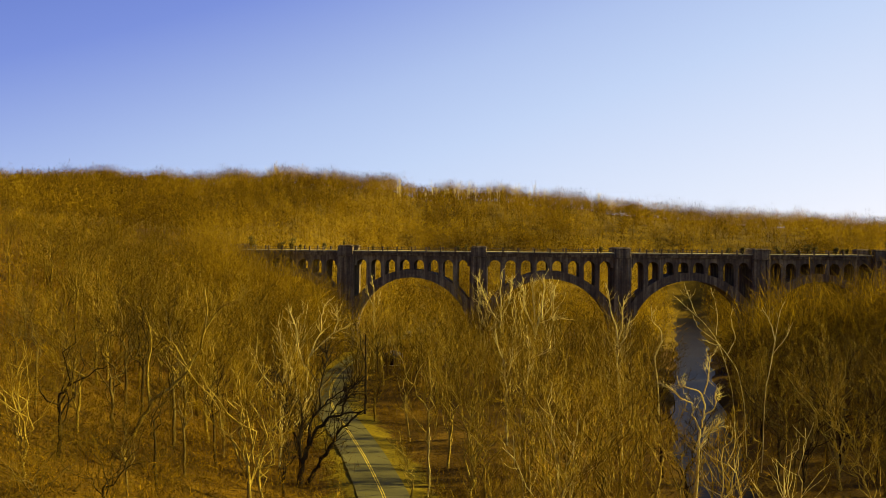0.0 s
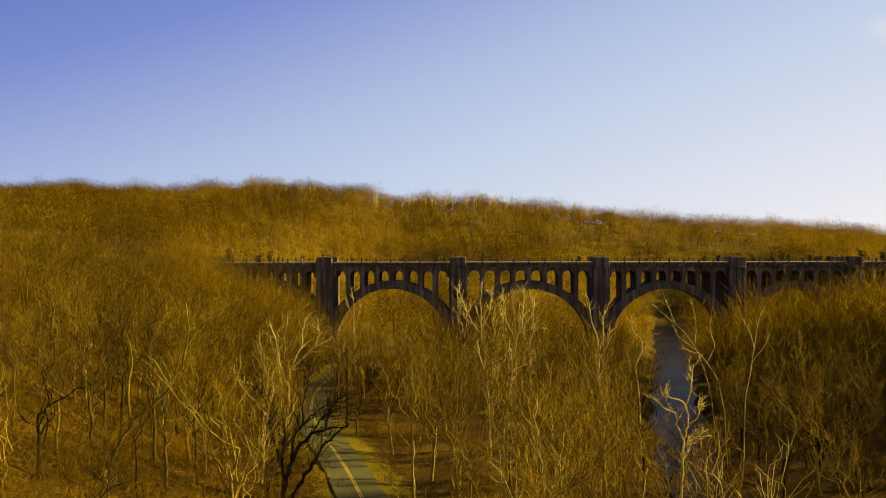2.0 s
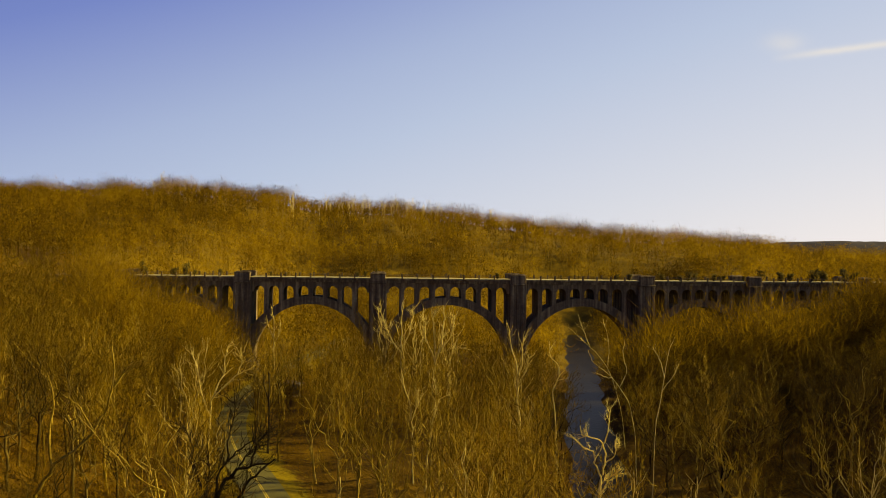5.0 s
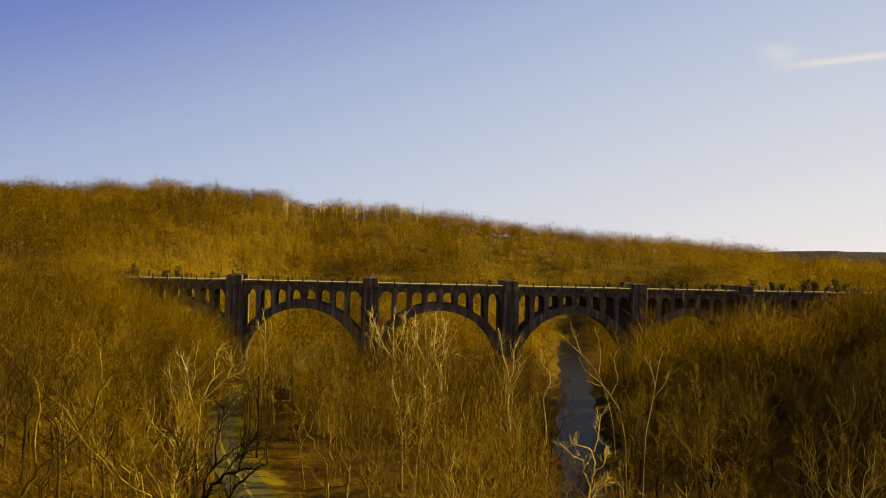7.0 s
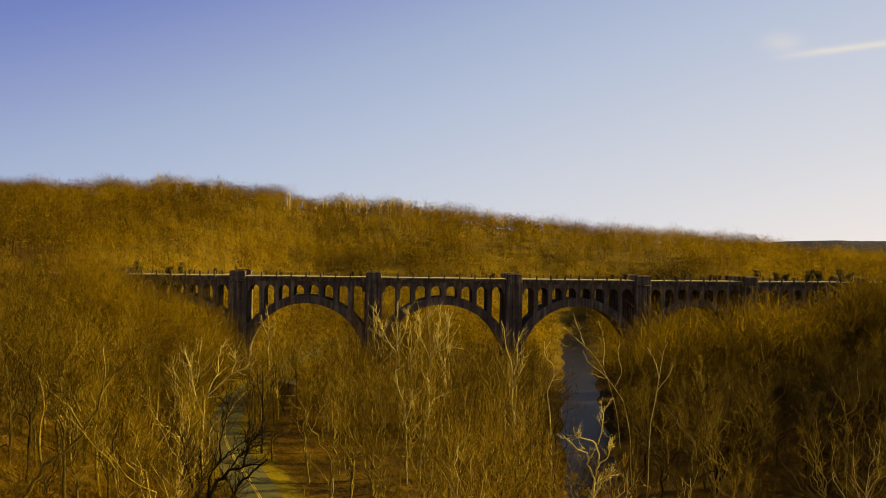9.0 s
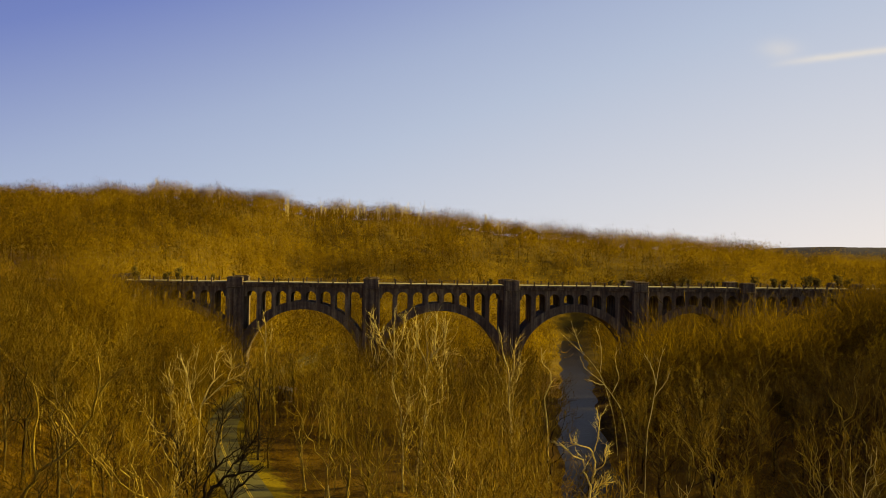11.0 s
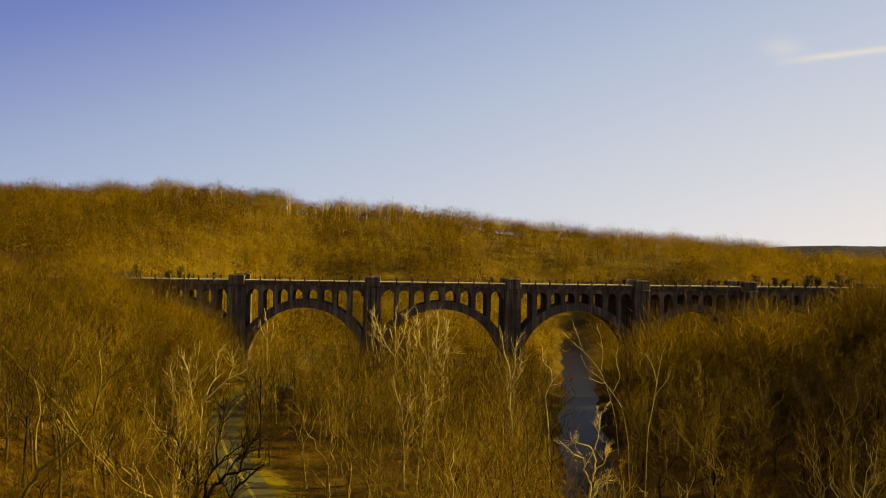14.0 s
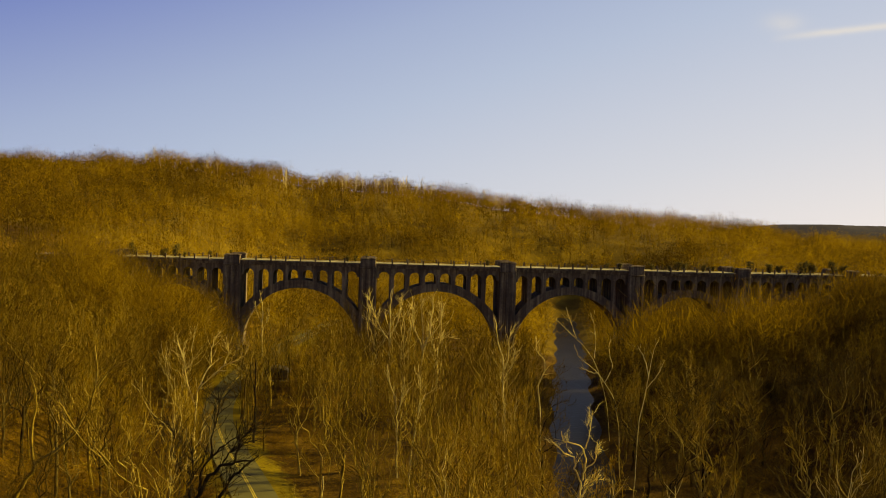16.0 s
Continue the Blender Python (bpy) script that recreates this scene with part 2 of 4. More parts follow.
def raw_mesh(name, verts, faces, mats, smooth=False, mat_index=None):
    """A mesh from arrays: verts (n,3), faces a list of tuples or an (n,3)/(n,4) array."""
    me = bpy.data.meshes.new(name)
    if isinstance(faces, np.ndarray):
        k = faces.shape[1]
        me.vertices.add(len(verts))
        me.vertices.foreach_set("co", np.asarray(verts, np.float32).ravel())
        me.loops.add(faces.size)
        me.loops.foreach_set("vertex_index", faces.astype(np.int32).ravel())
        me.polygons.add(len(faces))
        me.polygons.foreach_set("loop_start", np.arange(0, faces.size, k, dtype=np.int32))
    else:
        me.from_pydata([tuple(v) for v in verts], [], faces)
    for m in mats:
        me.materials.append(m)
    if mat_index is not None:
        me.polygons.foreach_set("material_index", np.asarray(mat_index, np.int32))
    if smooth:
        me.polygons.foreach_set("use_smooth", np.ones(len(me.polygons), bool))
    me.update(calc_edges=True)
    me.validate()
    return me


def child(name, me, parent, label=""):
    ob = new(name, me)
    ob.parent = parent
    return tagged(ob, label) if label else ob


def part(name, bm, material_used, parent, label=""):
    me = bpy.data.meshes.new(name)
    bm.to_mesh(me)
    bm.free()
    me.materials.append(material_used)
    return child(name, me, parent, label)


def add_box(bm, x0, x1, y0, y1, z0, z1, bevel=0.0):
    g = bmesh.ops.create_cube(bm, size=1, matrix=Matrix.Translation(((x0 + x1) / 2, (y0 + y1) / 2, (z0 + z1) / 2)) @ Matrix.Diagonal((x1 - x0, y1 - y0, z1 - z0, 1)))
    if bevel:
        edges = list({e for v in g["verts"] for e in v.link_edges})
        bmesh.ops.bevel(bm, geom=edges, offset=bevel, segments=1, affect="EDGES")
    return g


def extrude_outline(bm, outline, y0, y1):
    """A closed outline in x,z made solid from y0 to y1."""
    a = [bm.verts.new((x, y0, z)) for x, z in outline]
    b = [bm.verts.new((x, y1, z)) for x, z in outline]
    bm.faces.new(a)
    bm.faces.new(b[::-1])
    n = len(a)
    for i in range(n):
        j = (i + 1) % n
        bm.faces.new((a[j], a[i], b[i], b[j]))


# ---- the lie of the land ----
RIVER = [(-400, 160), (0, 66), (60, 46), (84, 38), (110, 29), (130, 26.5), (158, 30), (210, 36.8), (258, 45), (314, 54), (380, 63), (480, 79), (560, 110), (800, 300)]   # y, x
ROAD = [(-300, -40), (0, -6), (60, -11), (90, -17), (108, -23.4), (121, -28.5), (135, -34.5), (147, -39.6), (163, -44.5), (179, -47.3), (195, -48.8), (212, -49.5), (245, -48.5), (290, -42), (360, -38), (500, -70)]


def track_x(line, y):
    """A smoothed reading of a line's x at y."""
    ys, xs = [p[0] for p in line], [p[1] for p in line]
    y = np.asarray(y, float)
    return (np.interp(y - 7, ys, xs) + np.interp(y, ys, xs) + np.interp(y + 7, ys, xs)) / 3


def sstep(a, b, v):
    t = np.clip((np.asarray(v, float) - a) / (b - a), 0, 1)
    return t * t * (3 - 2 * t)


RIDGE = [(-3000, 60), (-800, 66), (-481, 77.5), (-428, 79.8), (-375, 82.4), (-360, 77), (-337, 77.6), (-319, 78.8), (-296, 76.3), (-269, 80.6), (-237, 77.2), (-223, 81.6), (-187, 79.9), (-155, 76.9), (-132, 74.5), (-110, 68.9), (-98, 65.6), (-78, 67.7), (-42, 67), (-3, 60.8), (26, 59.6), (49, 55.9), (94, 51.6), (140, 47.4), (185, 44.9), (230, 42.3), (253, 40.5), (264, 37.4), (276, 34.6), (298, 32.2), (420, 30), (3000, 30)]   # x, height of the crest


def ridge_height(x):
    return np.interp(x, [p[0] for p in RIDGE], [p[1] for p in RIDGE])


def land(x, y):
    """Height of the ground."""
    x, y = np.asarray(x, float), np.asarray(y, float)
    xr, xd = track_x(RIVER, y), track_x(ROAD, y)
    s = x - xr
    bank = 2.2 * sstep(3.0, 7.5, np.abs(s)) - 1.2
    z = bank + 5.4 * sstep(12, 34, -s) + 3.0 * sstep(14, 60, s)
    left = xd - 6 - x
    z = z + np.where(left > 0, 34 * sstep(0, 85, left) + 14 * sstep(70, 220, left), 0)
    z = z + (34 * sstep(34, 122, s) + 12 * sstep(120, 260, s)) * (1 - 0.5 * sstep(225, 310, y)) + 1 * sstep(108, 165, s) * (1 - sstep(215, 265, y))
    z = z + 1.1 * np.sin(x * 0.06 + 1.3) * np.cos(y * 0.05) * sstep(14, 40, np.abs(s)) * sstep(6, 20, np.abs(x - xd))
    w = sstep(285, 640, y + 0.10 * x)
    w = w * (1 - (1 - sstep(13, 75, np.abs(s))) * (1 - sstep(400, 540, y)))
    zr = ridge_height(x * 650 / np.maximum(y, 350)) + 0.8 * np.sin(x * 0.05 + y * 0.03)
    low = np.minimum(z, zr)
    z = low * (1 - w) + zr * w
    z = z + 5.5 * sstep(600, 690, y) - sstep(760, 1500, y) * 25
    rd = np.abs(x - xd)
    flat = 1 - sstep(3.8, 9.0, rd)
    on = sstep(-300, -250, y) * (1 - sstep(330, 380, y))
    return z * (1 - flat * on) + 7.0 * flat * on


def outward(edge, far, step):
    """Lines that thin out towards the horizon."""
    out, v, d = [], edge, step
    while abs(v + d) < far:
        v += d
        out.append(v)
        d *= 1.3
    return out + [math.copysign(far, step)]


gx = np.array(outward(-560, 4600, -8)[::-1] + list(np.arange(-560, 341, 4.5)) + outward(340, 4600, 8))
gy = np.array(outward(30, 4600, -8)[::-1] + list(np.arange(30, 420, 3.5)) + list(np.arange(420, 790, 6.0)) + outward(790, 4600, 10))
GX, GY = np.meshgrid(gx, gy)
GZ = land(GX, GY)
nx, ny = len(gx), len(gy)
idx = np.arange(nx * ny).reshape(ny, nx)
quads = np.stack([idx[:-1, :-1], idx[:-1, 1:], idx[1:, 1:], idx[1:, :-1]], -1).reshape(-1, 4)
ground = new("ground", raw_mesh("ground", np.stack([GX, GY, GZ], -1).reshape(-1, 3), quads, [M_LITTER], True))
side = (GX - track_x(ROAD, GY)).ravel()
verge = np.clip(1.25 - np.where(side < 0, -side / 8.0, side / 9.0), 0, 1) * (GY.ravel() < 330)
layer = ground.data.attributes.new("verge", "FLOAT", "POINT")
layer.data.foreach_set("value", verge.astype(np.float32))
blend_by_attribute(M_LITTER, M_GRASS, "verge")
layer = ground.data.attributes.new("slope_leaves", "FLOAT", "POINT")
layer.data.foreach_set("value", sstep(255, 330, GY.ravel()).astype(np.float32))
blend_by_attribute(M_LITTER, M_LEAVES, "slope_leaves")
tagged(ground, "leaf-strewn valley floor and wooded slopes with dry grass verges", "ground", kind="structure")


def ribbon(name, ys, xc, z, half, mats, off=0.0):
    """A strip along a line, following its bends."""
    pts = np.stack([xc, ys], 1)
    d = np.gradient(pts, axis=0)
    d /= np.linalg.norm(d, axis=1)[:, None]
    nrm = np.stack([d[:, 1], -d[:, 0]], 1)
    a, b = pts + nrm * (off - half), pts + nrm * (off + half)
    v = np.concatenate([np.column_stack([a, z]), np.column_stack([b, z])])
    n = len(ys)
    f = np.array([(i, n + i, n + i + 1, i + 1) for i in range(n - 1)])
    return new(name, raw_mesh(name, v, f, mats, True))


ys = np.arange(-240, 330, 2.0)
road = tagged(ribbon("road", ys, track_x(ROAD, ys), np.full(len(ys), 7.06), 3.15, [M_ASPHALT]), "two-lane grey asphalt road with tree shadows across it", "road", kind="structure")
for o in (-0.14, 0.14):
    line = ribbon("centre_line", ys, track_x(ROAD, ys), np.full(len(ys), 7.075), 0.06, [M_PAINT], o)
    line.parent = road
    tagged(line, "faded yellow centre line")
ys = np.arange(-390, 780, 4.0)
river = tagged(ribbon("river", ys, track_x(RIVER, ys), np.zeros(len(ys)), 8.6, [M_WATER]), "slow dark river reflecting the pale sky", "river", kind="structure")


# ---- a hill far off, past the end of the ridge ----
M_FAR = material("hazy_far_woods", [(0.3, (0.03, 0.025, 0.025)), (0.6, (0.055, 0.045, 0.043))], 0.01, 0.1, 0.95, 0.0)
hx, hy = np.meshgrid(np.linspace(560, 2200, 165), np.linspace(1700, 2100, 21))
hz = (75 - 22 * (np.abs(hx - 940) / np.where(hx < 940, 190, 500)) ** 2 + 0.6 * np.sin(hx * 0.05) + 0.5 * np.sin(hx * 0.17 + 1) + 0.5 * np.sin(hx * 0.43)) * np.sin(np.clip((hy - 1690) / 110, 0, math.pi / 2))
hz = np.maximum(hz, -2)
hi = np.arange(hx.size).reshape(hx.shape)
hq = np.stack([hi[:-1, :-1], hi[:-1, 1:], hi[1:, 1:], hi[1:, :-1]], -1).reshape(-1, 4)
tagged(new("backdrop", raw_mesh("backdrop", np.stack([hx, hy, hz], -1).reshape(-1, 3), hq, [M_FAR], True)), "hazy grey-brown wooded hill far down the valley", "hill", kind="structure")

# ---- the viaduct ----
DECK = 35.0
WIDE = 12.0                      # over the outer faces of the piers
SY0, SY1 = 1.5, 9.9             # spandrel walls, back from the front face
# seven spans that bend a little: outer front face of each pier, and the way on to the next
STEPS = [(34.0, 2.0), (39.21, 3.0), (41.44, 3.5), (39.31, 5.0), (34.96, 9.0), (39.0, 12.0), (34.0, 14.0)]
FRONT = [Vector((-93.05, 231.81))]
for length, way in STEPS:
    FRONT.append(FRONT[-1] + Vector((math.cos(radians(way)), math.sin(radians(way)))) * length)
viaduct = tagged(new("viaduct"), "abandoned concrete open-spandrel arch railway viaduct, dark and weathered", "viaduct")
viaduct.location = (20, 242, 0)
bpy.context.view_layer.update()
VO = Vector(viaduct.location)


def heading(i):
    """The viaduct's way at a pier, midway between its spans."""
    ways = [w for _, w in STEPS]
    return (ways[max(0, i - 1)] + ways[min(len(ways) - 1, i)]) / 2


def deck_place(x, back):
    """A spot on the deck at this x, so far back from the front face."""
    for i in range(len(STEPS)):
        p, q = FRONT[i], FRONT[i + 1]
        if x <= q.x or i == len(STEPS) - 1:
            f, w = (x - p.x) / (q.x - p.x), radians(STEPS[i][1])
            return p + (q - p) * f + Vector((-math.sin(w), math.cos(w))) * back


def under_viaduct(x, y):
    if not -128 < x < 170:
        return False
    p = deck_place(x, 0)
    return -1.5 < y - p.y < WIDE + 4


def vpart(name, bm, mat, at, label="", parent=None):
    """Lay a part out along a frame that starts at a pier's front."""
    bmesh.ops.recalc_face_normals(bm, faces=bm.faces)
    bmesh.ops.transform(bm, matrix=Matrix.Translation(-VO) @ at, verts=bm.verts)
    return part(name, bm, mat, parent or viaduct, label)


def pier(i):
    at = pose(FRONT[i].x, FRONT[i].y, 0, 0, 0, heading(i))
    mid = deck_place(FRONT[i].x, WIDE / 2)
    base = float(land(mid.x, mid.y)) - 3
    bm = bmesh.new()
    add_box(bm, -2.55, 2.55, 0.45, WIDE - 0.45, 9.0, DECK - 0.3, 0.12)
    p = vpart("pier", bm, M_CONCRETE, at)
    for x in (-1.85, 0.0, 1.85):
        bm = bmesh.new()
        add_box(bm, x - 0.5, x + 0.5, 0.12, WIDE - 0.12, 9.0, DECK - 1.6, 0.1)
        vpart("pilaster", bm, M_CONCRETE, at, parent=p)
    if base < 9.2:
        bm = bmesh.new()
        add_box(bm, -3.4, 3.4, -0.3, WIDE + 0.3, base, 9.3, 0.2)
        vpart("plinth", bm, M_CONCRETE, at, parent=p)
    # added block that stands in for the thick shade left of this pier
    if i == 1:
        bm = bmesh.new()
        add_box(bm, -8.0, -2.4, 0.2, WIDE - 0.2, base, 20.6, 0.3)
        vpart("shade_block", bm, M_CONCRETE, at, "added concrete block in place of the dark shade at the pier's foot", p)
    for y0, y1 in ((0.0, 2.2), (WIDE - 2.2, WIDE)):
        bm = bmesh.new()
        add_box(bm, -2.2, 2.2, y0, y1, DECK - 1.2, DECK + 1.2, 0.1)
        add_box(bm, -1.5, 1.5, y0 - 0.07, y1 + 0.07, DECK - 0.9, DECK + 0.95, 0.05)
        add_box(bm, -2.35, 2.35, y0 - 0.15, y1 + 0.15, DECK + 1.2, DECK + 1.5, 0.1)
        add_box(bm, -1.9, 1.9, y0 + 0.2, y1 - 0.2, DECK + 1.5, DECK + 1.72, 0.1)
        add_box(bm, -2.5, 2.5, y0 - 0.2, y1 + 0.2, DECK - 1.5, DECK - 1.2, 0.08)
        vpart("parapet_tower", bm, M_CONCRETE, at, parent=p)
    return p


def span(i):
    """One arch ring between two piers, its spandrel columns and its little arches."""
    xb, way = STEPS[i]
    at = pose(FRONT[i].x, FRONT[i].y, 0, 0, 0, way)
    l, r = 2.55, xb - 2.55
    c, R = (l + r) / 2, (r - l) / 2
    crown = 27.3
    zc = crown - R
    N = 48
    outline = [(c - R * math.cos(math.pi * k / N), zc + R * math.sin(math.pi * k / N)) for k in range(N + 1)]
    RE = R + 3.3
    ze = crown + 2.3 - RE
    a0 = math.acos(min(1, (R + 0.4) / RE))
    outer = [(c + RE * math.cos(a0 + (math.pi - 2 * a0) * k / N), ze + RE * math.sin(a0 + (math.pi - 2 * a0) * k / N)) for k in range(N + 1)][::-1]
    bm = bmesh.new()
    rows = []
    for (ax, az), (dx, dz) in zip(outline, outer):
        rows.append([bm.verts.new(p) for p in ((ax, SY0 - 0.15, az), (dx, SY0 - 0.15, dz), (dx, SY1 + 0.15, dz), (ax, SY1 + 0.15, az))])
    for p, q in zip(rows, rows[1:]):
        for k in range(4):
            bm.faces.new((p[k], p[(k + 1) % 4], q[(k + 1) % 4], q[k]))
    bm.faces.new(rows[0])
    bm.faces.new(rows[-1][::-1])
    vpart("arch_ring", bm, M_CONCRETE, at)
    n = 8 if xb > 37.5 else 7
    pitch = (r - l) / n

    def extrados(x):
        d = RE * RE - (x - c) ** 2
        return ze + math.sqrt(d) - 0.25 if d > 0 else zc
    for k in range(1, n):
        x = l + pitch * k
        bm = bmesh.new()
        z0 = min(extrados(x - 0.7), extrados(x + 0.7)) - 0.2
        add_box(bm, x - 0.68, x + 0.68, SY0, SY1, max(z0, zc), DECK - 3.0, 0.05)
        vpart("spandrel_column", bm, M_CONCRETE, at)
    # a wall with arched heads, over the columns
    rad = pitch / 2 - 0.68
    for k in range(n):
        x = l + pitch * (k + 0.5)
        zs = DECK - 3.9
        K = 10
        bm = bmesh.new()
        top = DECK - 1.2
        arc = [(x - rad * math.cos(math.pi * j / K), zs + rad * math.sin(math.pi * j / K)) for j in range(K + 1)]
        xl, xr = x - pitch / 2, x + pitch / 2
        ol = [(xl, zs - 0.3), (arc[0][0], zs - 0.3), *arc, (arc[-1][0], zs - 0.3), (xr, zs - 0.3), (xr, top), (xl, top)]
        extrude_outline(bm, ol, SY0 + 0.02, SY1 - 0.02)
        vpart("spandrel_arch", bm, M_CONCRETE, at)
    # deck of this span, with its edge band and posts
    bm = bmesh.new()
    add_box(bm, 2.3, xb - 2.3, SY0 - 0.5, SY1 + 0.5, DECK - 1.25, DECK - 0.55, 0.04)
    add_box(bm, 2.3, xb - 2.3, SY0 - 0.9, SY1 + 0.9, DECK - 0.55, DECK - 0.05, 0.06)
    slab = vpart("deck_slab", bm, M_CONCRETE, at)
    bm = bmesh.new()
    add_box(bm, 2.0, xb - 2.0, SY0 - 0.55, SY1 + 0.55, DECK - 0.06, DECK + 0.12)
    vpart("ballast_bed", bm, M_BALLAST, at, "pale overgrown gravel bed")
    lean = random.Random(i)
    for y in (SY0 - 0.72, SY1 + 0.72):
        for k in range(n + 1):
            x = l + pitch * k
            if x < 3 or x > xb - 3:
                continue
            bm = bmesh.new()
            tall = lean.uniform(1.15, 1.4)
            add_box(bm, x - 0.2, x + 0.2, y - 0.2, y + 0.2, DECK - 0.06, DECK + tall, 0.03)
            add_box(bm, x - 0.26, x + 0.26, y - 0.26, y + 0.26, DECK + tall - 0.14, DECK + tall, 0.03)
            vpart("railing_post", bm, M_CONCRETE, at, parent=slab)
        for h in (0.45, 0.95):
            bm = bmesh.new()
            add_box(bm, 2.3, xb - 2.3, y - 0.03, y + 0.03, DECK + h - 0.03, DECK + h + 0.03)
            vpart("railing_pipe", bm, M_CONCRETE, at, parent=slab)


for i in range(len(FRONT)):
    pier(i)
for i in range(len(STEPS)):
    span(i)
for x0, x1, i in ((-36, -2.3, 0), (2.3, 40, len(STEPS))):
    bm = bmesh.new()
    add_box(bm, x0, x1, SY0 - 0.6, SY1 + 0.6, 12, DECK - 0.05, 0.1)
    vpart("abutment", bm, M_CONCRETE, pose(FRONT[i].x, FRONT[i].y, 0, 0, 0, STEPS[min(i, len(STEPS) - 1)][1]))

# ---- bare trees ----
class Wood:
    """Gathers tapered tubes as triangles."""

    def __init__(self):
        self.v, self.f, self.n = [], [], 0

    def tube(self, pts, radii, k):
        pts = np.asarray(pts, float)
        m = len(pts)
        d = np.gradient(pts, axis=0)
        d /= np.linalg.norm(d, axis=1)[:, None] + 1e-9
        ref = np.where(np.abs(d[:, 2:3]) > 0.9, np.array([[1.0, 0, 0]]), np.array([[0, 0, 1.0]]))
        u = np.cross(d, ref)
        u /= np.linalg.norm(u, axis=1)[:, None] + 1e-9
        w = np.cross(d, u)
        a = np.arange(k) * 2 * np.pi / k
        ring = pts[:, None] + (u[:, None] * np.cos(a)[None, :, None] + w[:, None] * np.sin(a)[None, :, None]) * np.asarray(radii)[:, None, None]
        self.v.append(ring.reshape(-1, 3))
        i, j = np.meshgrid(np.arange(m - 1), np.arange(k), indexing="ij")
        p, q = (i * k + j).ravel(), (i * k + (j + 1) % k).ravel()
        self.f.append(np.concatenate([np.stack([p, q, q + k], 1), np.stack([p, q + k, p + k], 1)]) + self.n)
        self.n += m * k

    def cones(self, a, b, r):
        """Many three-sided twigs from a to b at once."""
        a, b, r = np.asarray(a, float), np.asarray(b, float), np.asarray(r, float)
        d = b - a
        d /= np.linalg.norm(d, axis=1)[:, None] + 1e-9
        ref = np.where(np.abs(d[:, 2:3]) > 0.9, np.array([[1.0, 0, 0]]), np.array([[0, 0, 1.0]]))
        u = np.cross(d, ref)
        u /= np.linalg.norm(u, axis=1)[:, None] + 1e-9
        w = np.cross(d, u)
        base = [a + (u * math.cos(t) + w * math.sin(t)) * r[:, None] for t in (0, 2.094, 4.189)]
        v = np.stack([*base, b], 1).reshape(-1, 3)
        o = np.arange(len(a))[:, None] * 4 + self.n
        self.v.append(v)
        self.f.append(np.concatenate([np.concatenate([o, o + 1, o + 3], 1), np.concatenate([o + 1, o + 2, o + 3], 1), np.concatenate([o + 2, o, o + 3], 1)]))
        self.n += len(v)

    def blades(self, a, b, r, rng):
        """The finest twigs, one sliver each."""
        a, b = np.asarray(a, float), np.asarray(b, float)
        side = np.cross(b - a, rng.normal(0, 1, a.shape))
        side *= (np.asarray(r, float) / (np.linalg.norm(side, axis=1) + 1e-9))[:, None]
        self.v.append(np.stack([a - side, a + side, b], 1).reshape(-1, 3))
        o = np.arange(len(a))[:, None] * 3 + self.n
        self.f.append(np.concatenate([o, o + 1, o + 2], 1))
        self.n += 3 * len(a)

    def faces(self):
        return sum(len(f) for f in self.f)

    def mesh(self, name, mats, smooth=True, first=None):
        """first: how many faces take the first material; the rest take the second."""
        f = np.concatenate(self.f)
        index = None if first is None else (np.arange(len(f)) >= first).astype(int)
        return raw_mesh(name, np.concatenate(self.v), f, mats, smooth, index)


def bent(rng, p, d, length, segs, wobble, lift):
    """A wandering line from p along d, with small kinks at its joints."""
    pts = [np.array(p, float)]
    d = np.array(d, float)
    for _ in range(segs):
        d = d + rng.normal(0, wobble * 0.55, 3) + np.array([0, 0, lift])
        d /= np.linalg.norm(d)
        k = d + rng.normal(0, wobble * 1.3, 3)
        pts.append(pts[-1] + k / np.linalg.norm(k) * length / segs)
    return np.array(pts)


def around(rng, d, angle):
    """A direction leaning from d by about angle (radians)."""
    d = np.asarray(d, float) / np.linalg.norm(d)
    r = rng.normal(0, 1, 3)
    r -= d * (r @ d)
    r /= np.linalg.norm(r)
    return d * math.cos(angle) + r * math.sin(angle)


